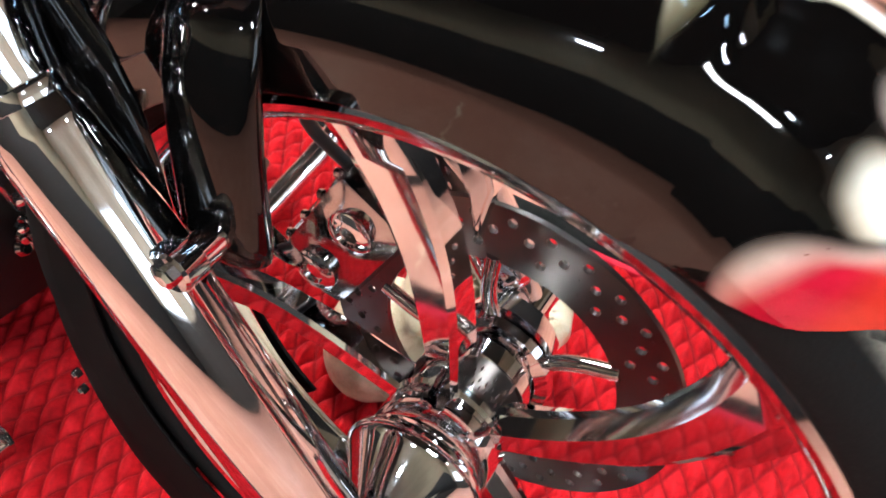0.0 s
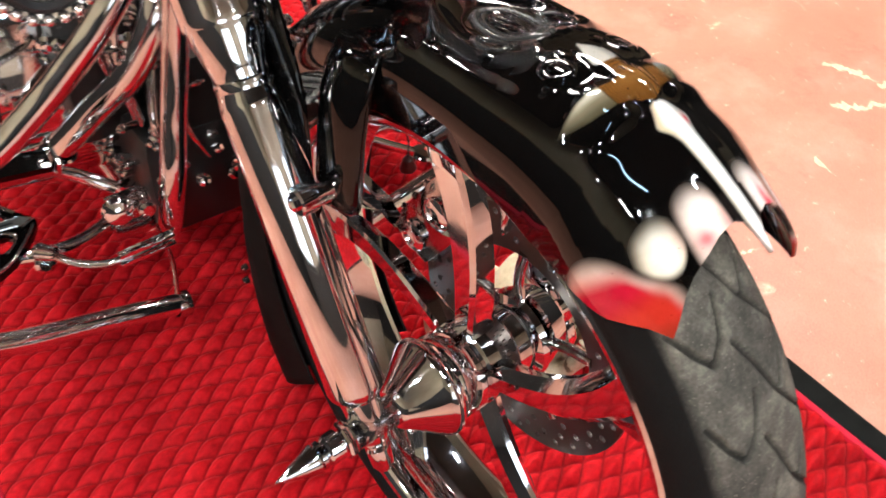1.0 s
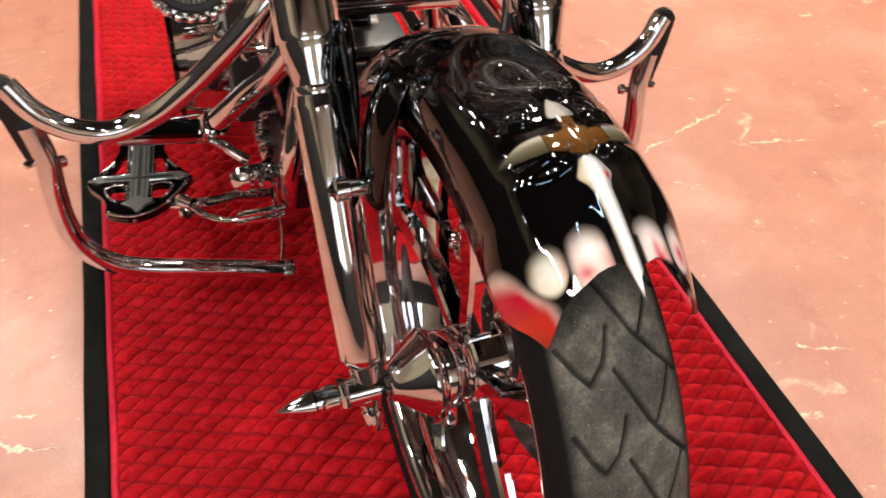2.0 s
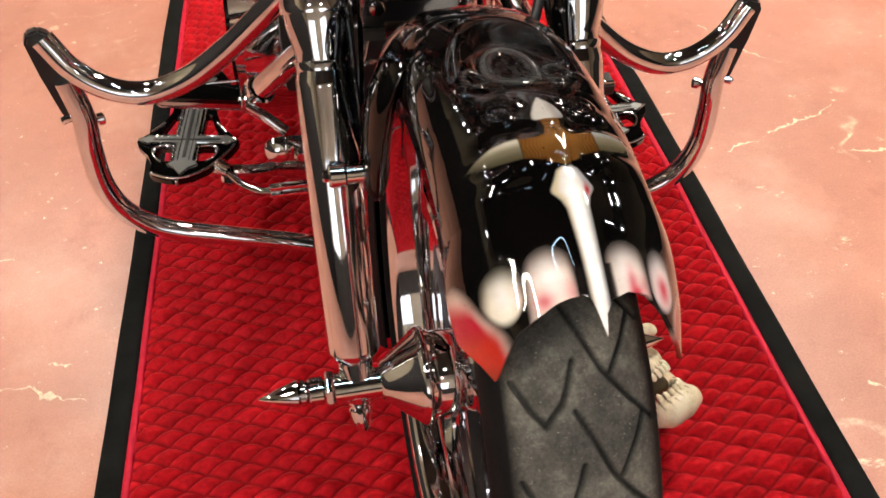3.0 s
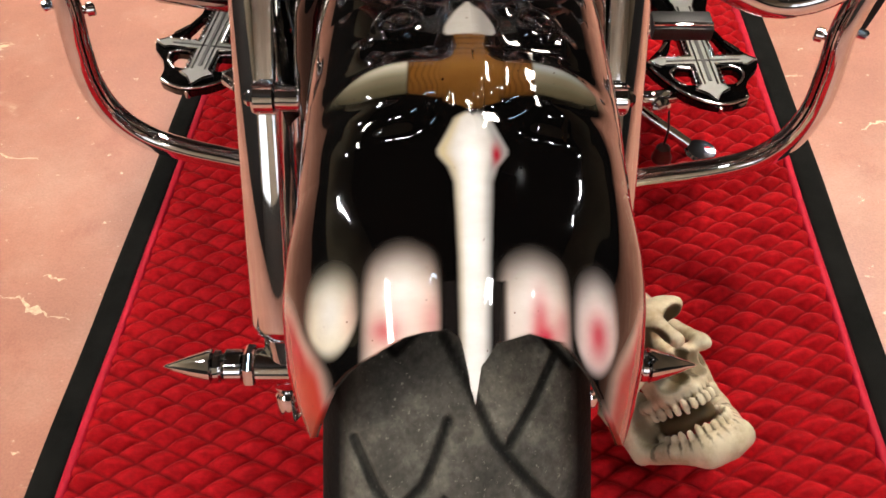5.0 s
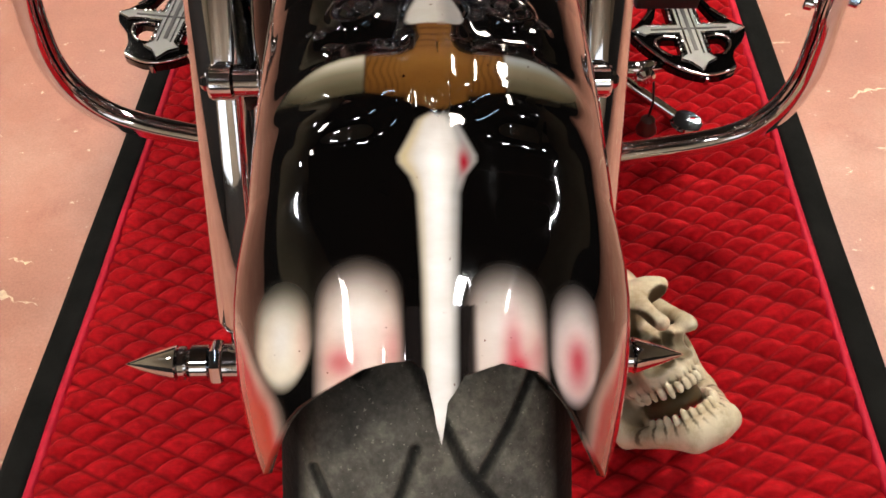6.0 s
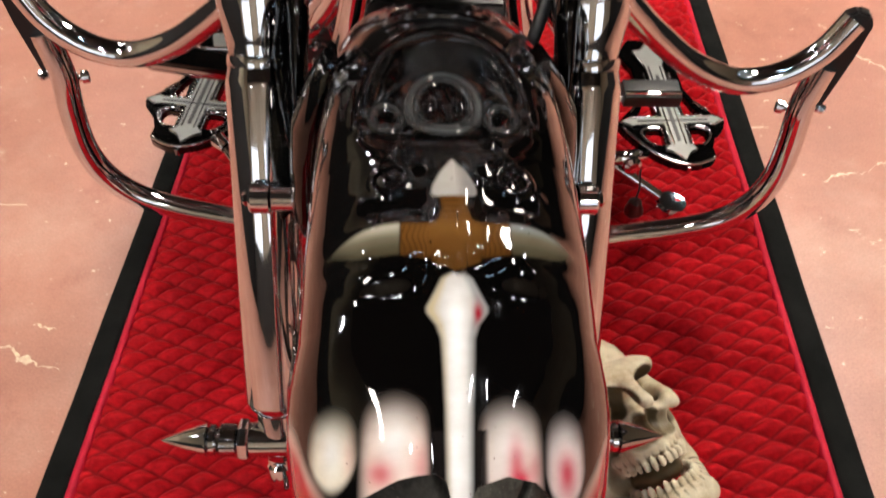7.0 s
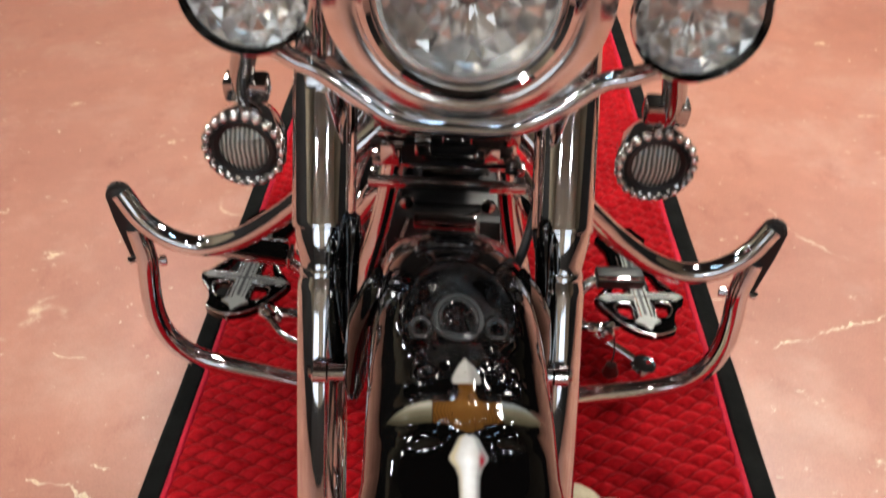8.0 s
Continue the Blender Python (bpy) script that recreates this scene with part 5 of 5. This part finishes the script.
    arm = part("board_bracket", tube("board_bracket", [(cx - s * 0.045, cy - 0.055, z - 0.006), (cx - s * 0.085, cy - 0.075, z + 0.002), (cx - s * 0.14, cy - 0.055, z - 0.01), (MID + s * 0.15, cy - 0.02, 0.20)], 0.011, 12), CHROME, bike)
    part("bracket_nut", lathe("bracket_nut", (cx - s * 0.07, cy - 0.082, z - 0.004), (0.2 * s, -1, 0.2), [(-0.014, 0.014), (0.008, 0.014), (0.012, 0.008), (0.012, 0)], 12), CHROME, arm)
    return board


def bead_mesh(q):
    return mesh_of("bead", *lathe_data(q, (0, 0, 1), [(-0.001, 0.0026), (0.0012, 0.0024), (0.0026, 0.0013), (0.003, 0)], 6))


floorboard(-1)
floorboard(1)
pedal = part("shift_pedal", block("shift_pedal", (0.122, 0.034, 0.020), pose(-0.330, 0.514, 0.384, 8, 5, -3), 0.009), CHROME_DARK, bike, "black toe pedal with a bright face")
part("pedal_face", block("pedal_face", (0.116, 0.036, 0.012), pose(-0.329, 0.515, 0.391, 8, 5, -3), 0.004), BLACK_PAINT, pedal)
part("pedal_edge", tube("pedal_edge", [(-0.382, 0.528, 0.389), (-0.330, 0.531, 0.396), (-0.272, 0.528, 0.401)], 0.0022, 8), CHROME, pedal)
part("pedal_end", block("pedal_end", (0.006, 0.034, 0.024), pose(-0.266, 0.508, 0.383, 8, 5, -3), 0.002), CHROME, pedal)
part("pedal_arm", tube("pedal_arm", [(-0.275, 0.510, 0.375), (-0.24, 0.505, 0.350), (-0.21, 0.49, 0.33)], 0.009, 12), CHROME, pedal)
pedal = part("brake_pedal", block("brake_pedal", (0.080, 0.036, 0.020), pose(0.284, 0.558, 0.335, 6, 0, 3), 0.003), BLACK_SATIN, bike, "black brake pedal pad with a bright edge")
part("pedal_edge", block("pedal_edge", (0.078, 0.006, 0.004), pose(0.284, 0.545, 0.346, 6, 0, 3), 0.001), CHROME, pedal)
part("pedal_arm", tube("pedal_arm", [(0.252, 0.560, 0.330), (0.225, 0.55, 0.315), (0.19, 0.50, 0.30)], 0.010, 12), CHROME, pedal)

# -- linkage beside the near floorboard --
link = part("control_bracket", block("control_bracket", (0.055, 0.030, 0.060), pose(-0.205, 0.470, 0.300), 0.008), CHROME_DARK, bike)
part("knob", lathe("knob", (-0.222, 0.452, 0.330), (-0.3, -1, 0.2), [(0, 0.018), (0.008, 0.020), (0.016, 0.016), (0.020, 0.008), (0.021, 0)], 24), CHROME, link)
part("knob", lathe("knob", (-0.190, 0.450, 0.320), (0, -1, 0.1), [(0, 0.011), (0.010, 0.011), (0.013, 0.007), (0.013, 0)], 16), CHROME, link)
for z in (0.262, 0.276):
    part("link_plate", block("link_plate", (0.075, 0.012, 0.006), pose(-0.205, 0.430, z, 0, 0, 4), 0.002), CHROME, link)
part("shift_rod", tube("shift_rod", [(-0.310, 0.495, 0.262), (-0.285, 0.462, 0.258), (-0.255, 0.438, 0.262), (-0.225, 0.430, 0.268)], 0.0055, 10), CHROME_DARK, link)
part("rod_end", lathe("rod_end", (-0.312, 0.498, 0.262), (-0.6, 0.6, 0), [(-0.012, 0.009), (0.010, 0.012), (0.016, 0.008), (0.016, 0)], 16), CHROME, link)
part("guard_strut", tube("guard_strut", [(-0.178, 0.440, 0.158), (-0.172, 0.450, 0.215), (-0.180, 0.460, 0.275)], 0.0035, 8), CHROME_DARK, link)
stand = part("side_stand", tube("side_stand", [(0.18, 0.70, 0.17), (0.28, 0.66, 0.11), (0.37, 0.635, 0.060)], 0.010, 14), CHROME, bike, "chrome side stand folded down")
part("stand_foot", lathe("stand_foot", (0.395, 0.630, 0.050), (0.07, 0, 1), [(-0.006, 0.0), (-0.006, 0.024), (-0.002, 0.028), (0.003, 0.024), (0.004, 0)], 28), CHROME, stand)

# the whole machine leans on its side stand
bike.matrix_basis = pose(0.0141, -0.0477, -0.002, 0, 4.22, 0) @ bike.matrix_basis

# ---- a stand foot far off on the floor ----
foot = tagged(new("stand_foot", lathe("stand_foot", (1.80, 2.87, 0.0), (0, 0, 1), [(0.0, 0.0), (0.0, 0.055), (0.012, 0.06), (0.03, 0.05), (0.045, 0.022), (0.20, 0.018), (0.20, 0.0)], 20)), "small black stand foot alone on the floor", "stand")
foot.data.materials.append(RUBBER_PAD)
part("collar", lathe("collar", (1.80, 2.87, 0.05), (0, 0, 1), [(0.0, 0.022), (0.004, 0.027), (0.024, 0.027), (0.028, 0.02)], 20), STEEL, foot)

# ---- the bell under the far floorboard ----
bell = tagged(new("bell", lathe("bell", (0.333, 0.521, 0.062), (0, 0, 1), [(0.0, 0.0125), (-0.001, 0.0155), (0.004, 0.0155), (0.010, 0.0125), (0.022, 0.0105), (0.027, 0.006), (0.029, 0.0)], 28)), "small pewter bell hung under the floorboard", "bell")
bell.data.materials.append(STEEL)
part("clapper", lathe("clapper", (0.333, 0.521, 0.056), (0, 0, 1), [(0, 0), (0.002, 0.004), (0.006, 0.004), (0.009, 0.001), (0.02, 0.001)], 12), STEEL, bell)
part("cord", tube("cord", [(0.333, 0.521, 0.090), (0.335, 0.520, 0.120), (0.331, 0.524, 0.160)], 0.0016, 6), HOSE, bell)

# ---- the skull on the mat ----
def skull_mesh(step_size=0.0023):
    """A resin skull as one closed surface: y ahead, z up, the chin at the origin's height."""
    g = [np.arange(lo, hi, step_size) for lo, hi in ((-0.084, 0.084), (-0.140, 0.115), (-0.028, 0.215))]
    X, Y, Z = np.meshgrid(*g, indexing="ij")
    A = np.abs(X)

    def ell(c, r, x=A):
        k0 = np.sqrt(((x - c[0]) / r[0]) ** 2 + ((Y - c[1]) / r[1]) ** 2 + ((Z - c[2]) / r[2]) ** 2)
        return (k0 - 1) * min(r)

    def rod(a, b, ra, rb):
        pa = np.stack([A - a[0], Y - a[1], Z - a[2]])
        ba = np.array(b) - np.array(a)
        t = np.clip(np.tensordot(ba, pa, 1) / (ba @ ba), 0, 1)
        return np.sqrt(((pa - ba[:, None, None, None] * t) ** 2).sum(0)) - (ra + (rb - ra) * t)

    def join(a, b, k):
        h = np.clip(0.5 + 0.5 * (b - a) / k, 0, 1)
        return b * (1 - h) + a * h - k * h * (1 - h)

    def cut(a, b, k):
        return -join(-a, b, k)

    d = ell((0, -0.052, 0.142), (0.066, 0.076, 0.058))
    d = join(d, ell((0, 0.044, 0.136), (0.051, 0.034, 0.020)), 0.010)            # brow
    d = join(d, ell((0, 0.050, 0.075), (0.034, 0.034, 0.038)), 0.016)           # upper jaw
    d = join(d, rod((0.040, 0.060, 0.090), (0.060, 0.020, 0.092), 0.011, 0.008), 0.010)   # cheekbone
    d = join(d, rod((0.060, 0.020, 0.094), (0.068, -0.045, 0.128), 0.0065, 0.007), 0.006)  # arch
    d = join(d, rod((0.0, 0.074, 0.134), (0.0, 0.097, 0.108), 0.0090, 0.0080), 0.004)     # bridge of the nose
    d = cut(d, ell((0.0275, 0.086, 0.118), (0.0215, 0.054, 0.0195)), 0.0012)      # eye socket
    d = cut(d, ell((0.008, 0.094, 0.084), (0.0105, 0.030, 0.0165)), 0.003)      # nose opening
    d = cut(d, ell((0.022, 0.080, 0.078), (0.016, 0.016, 0.013)), 0.003)        # hollow beside the nose
    d = cut(d, ell((0.052, 0.012, 0.080), (0.016, 0.026, 0.014)), 0.006)        # temple hollow
    d = cut(d, ell((0, 0.020, 0.036), (0.031, 0.046, 0.024)), 0.006)            # palate
    d = cut(d, ell((0.036, 0.058, 0.074), (0.007, 0.016, 0.010)), 0.008)        # under the cheekbone
    jaw = rod((0.0, 0.080, -0.004), (0.020, 0.073, -0.003), 0.0115, 0.0105)
    jaw = join(jaw, rod((0.020, 0.073, -0.002), (0.051, 0.004, 0.018), 0.0105, 0.0085), 0.010)
    jaw = join(jaw, rod((0.018, 0.076, 0.007), (0.046, 0.020, 0.014), 0.0085, 0.0075), 0.008)
    jaw = join(jaw, rod((0.051, 0.004, 0.018), (0.061, -0.022, 0.104), 0.0095, 0.007), 0.012)
    jaw = join(jaw, ell((0.0, 0.082, 0.003), (0.025, 0.013, 0.016)), 0.008)
    jaw = cut(jaw, ell((0.0, 0.038, 0.012), (0.030, 0.034, 0.030)), 0.006)
    d = join(d, jaw, 0.002)
    for z, flip, back in ((0.046, 1, 0.0), (0.0225, -1, -0.001)):
        root = rod((0.0, 0.080 + back, z + flip * 0.012), (0.022, 0.062 + back, z + flip * 0.012), 0.0060, 0.0064)
        root = join(root, rod((0.022, 0.062 + back, z + flip * 0.012), (0.032, 0.026 + back, z + flip * 0.012), 0.0064, 0.0066), 0.004)
        d = join(d, root, 0.003)
        for k in range(8):
            a = radians(6.5 + 13.5 * k)
            tx, ty = 0.0320 * math.sin(a), 0.034 + back + 0.052 * math.cos(a)
            big = 0.0038 if k < 5 else 0.0046
            tall = 0.0088 if k == 2 else 0.0068
            d = join(d, ell((tx, ty, z + flip * 0.002), (big, big, tall)), 0.0006)
    d = join(d, ell((0.053, -0.006, 0.068), (0.009, 0.025, 0.040)), 0.006)
    d = join(d, ell((0.0, 0.028, 0.031), (0.027, 0.041, 0.016)), 0.002)
    d = join(d, ell((0.030, -0.004, 0.046), (0.020, 0.026, 0.034)), 0.006)
    d = d + 0.0006 * np.sin(160 * X) * np.sin(190 * Y) * np.sin(170 * Z)
    # surface nets
    inside = d < 0
    n = np.array(d.shape) - 1
    corner = [inside[i : n[0] + i, j : n[1] + j, k : n[2] + k] for i in (0, 1) for j in (0, 1) for k in (0, 1)]
    total = sum(c.astype(int) for c in corner)
    active = (total > 0) & (total < 8)
    index = -np.ones(active.shape, int)
    index[active] = np.arange(active.sum())
    acc, cnt = np.zeros((active.sum(), 3)), np.zeros((active.sum(), 1))
    cells = np.argwhere(active)
    offs = [(i, j, k) for i in (0, 1) for j in (0, 1) for k in (0, 1)]
    for p in range(8):
        for q in range(p + 1, 8):
            if sum(abs(a - b) for a, b in zip(offs[p], offs[q])) != 1:
                continue
            va, vb = d[tuple((cells + offs[p]).T)], d[tuple((cells + offs[q]).T)]
            cross = (va < 0) != (vb < 0)
            t = np.where(cross, va / np.where(cross, va - vb, 1), 0)[:, None]
            acc += np.where(cross[:, None], np.array(offs[p]) + t * (np.array(offs[q]) - np.array(offs[p])), 0)
            cnt += cross[:, None]
    verts = (cells + acc / cnt) * step_size + np.array([a[0] for a in g])
    faces = []
    for axis in range(3):
        b, c = (axis + 1) % 3, (axis + 2) % 3
        lo, hi = [slice(None)] * 3, [slice(None)] * 3
        lo[axis], hi[axis] = slice(0, -1), slice(1, None)
        edge = np.argwhere(inside[tuple(lo)] != inside[tuple(hi)])
        edge = edge[(edge[:, b] > 0) & (edge[:, c] > 0) & (edge[:, b] < n[b]) & (edge[:, c] < n[c])]
        eb, ec = np.eye(3, dtype=int)[b], np.eye(3, dtype=int)[c]
        quad = np.stack([index[tuple((edge - o).T)] for o in (0 * eb, eb, eb + ec, ec)], -1)
        flip = inside[tuple(edge.T)]
        quad[~flip] = quad[~flip][:, ::-1]
        faces.append(quad[(quad >= 0).all(1)])
    me = bpy.data.meshes.new("skull")
    me.from_pydata(verts.tolist(), [], np.concatenate(faces).tolist())
    me.shade_smooth()
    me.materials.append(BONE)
    P = np.abs(verts[:, 0]), verts[:, 1], verts[:, 2]

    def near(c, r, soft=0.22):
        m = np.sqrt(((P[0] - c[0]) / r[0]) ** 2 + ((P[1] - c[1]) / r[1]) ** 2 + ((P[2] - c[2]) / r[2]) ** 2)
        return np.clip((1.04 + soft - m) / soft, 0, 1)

    # hollows tinted dark: wash plus painted shade in sockets, nose and mouth
    wash_shade = np.maximum.reduce([near((0.0275, 0.086, 0.118), (0.0215, 0.054, 0.0195), 0.08), near((0.008, 0.090, 0.084), (0.0105, 0.028, 0.0165)), 0.75 * near((0.052, 0.012, 0.080), (0.016, 0.026, 0.014)), near((0.0, 0.028, 0.031), (0.028, 0.043, 0.0165), 0.1), 0.8 * near((0.030, -0.004, 0.044), (0.019, 0.025, 0.028)), 0.75 * near((0.022, 0.080, 0.078), (0.016, 0.016, 0.013))])
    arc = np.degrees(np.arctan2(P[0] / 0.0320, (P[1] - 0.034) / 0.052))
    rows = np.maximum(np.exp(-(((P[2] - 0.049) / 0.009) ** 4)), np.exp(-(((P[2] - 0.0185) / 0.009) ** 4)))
    # gaps between the teeth get the same painted darkness
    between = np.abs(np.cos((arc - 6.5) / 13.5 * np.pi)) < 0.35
    wash_shade = np.maximum(wash_shade, np.clip(0.85 * between * rows * (P[1] > 0.020), 0, 1))
    layer = me.attributes.new("wash_shade", "FLOAT", "POINT")
    layer.data.foreach_set("value", wash_shade.astype(np.float32))
    return me


SKULL = Matrix(((-0.8442, 0.2418, -0.4784, 0.3053), (-0.5358, -0.4087, 0.7389, 0.0385), (-0.0168, 0.8801, 0.4745, 0.0475), (0, 0, 0, 1)))
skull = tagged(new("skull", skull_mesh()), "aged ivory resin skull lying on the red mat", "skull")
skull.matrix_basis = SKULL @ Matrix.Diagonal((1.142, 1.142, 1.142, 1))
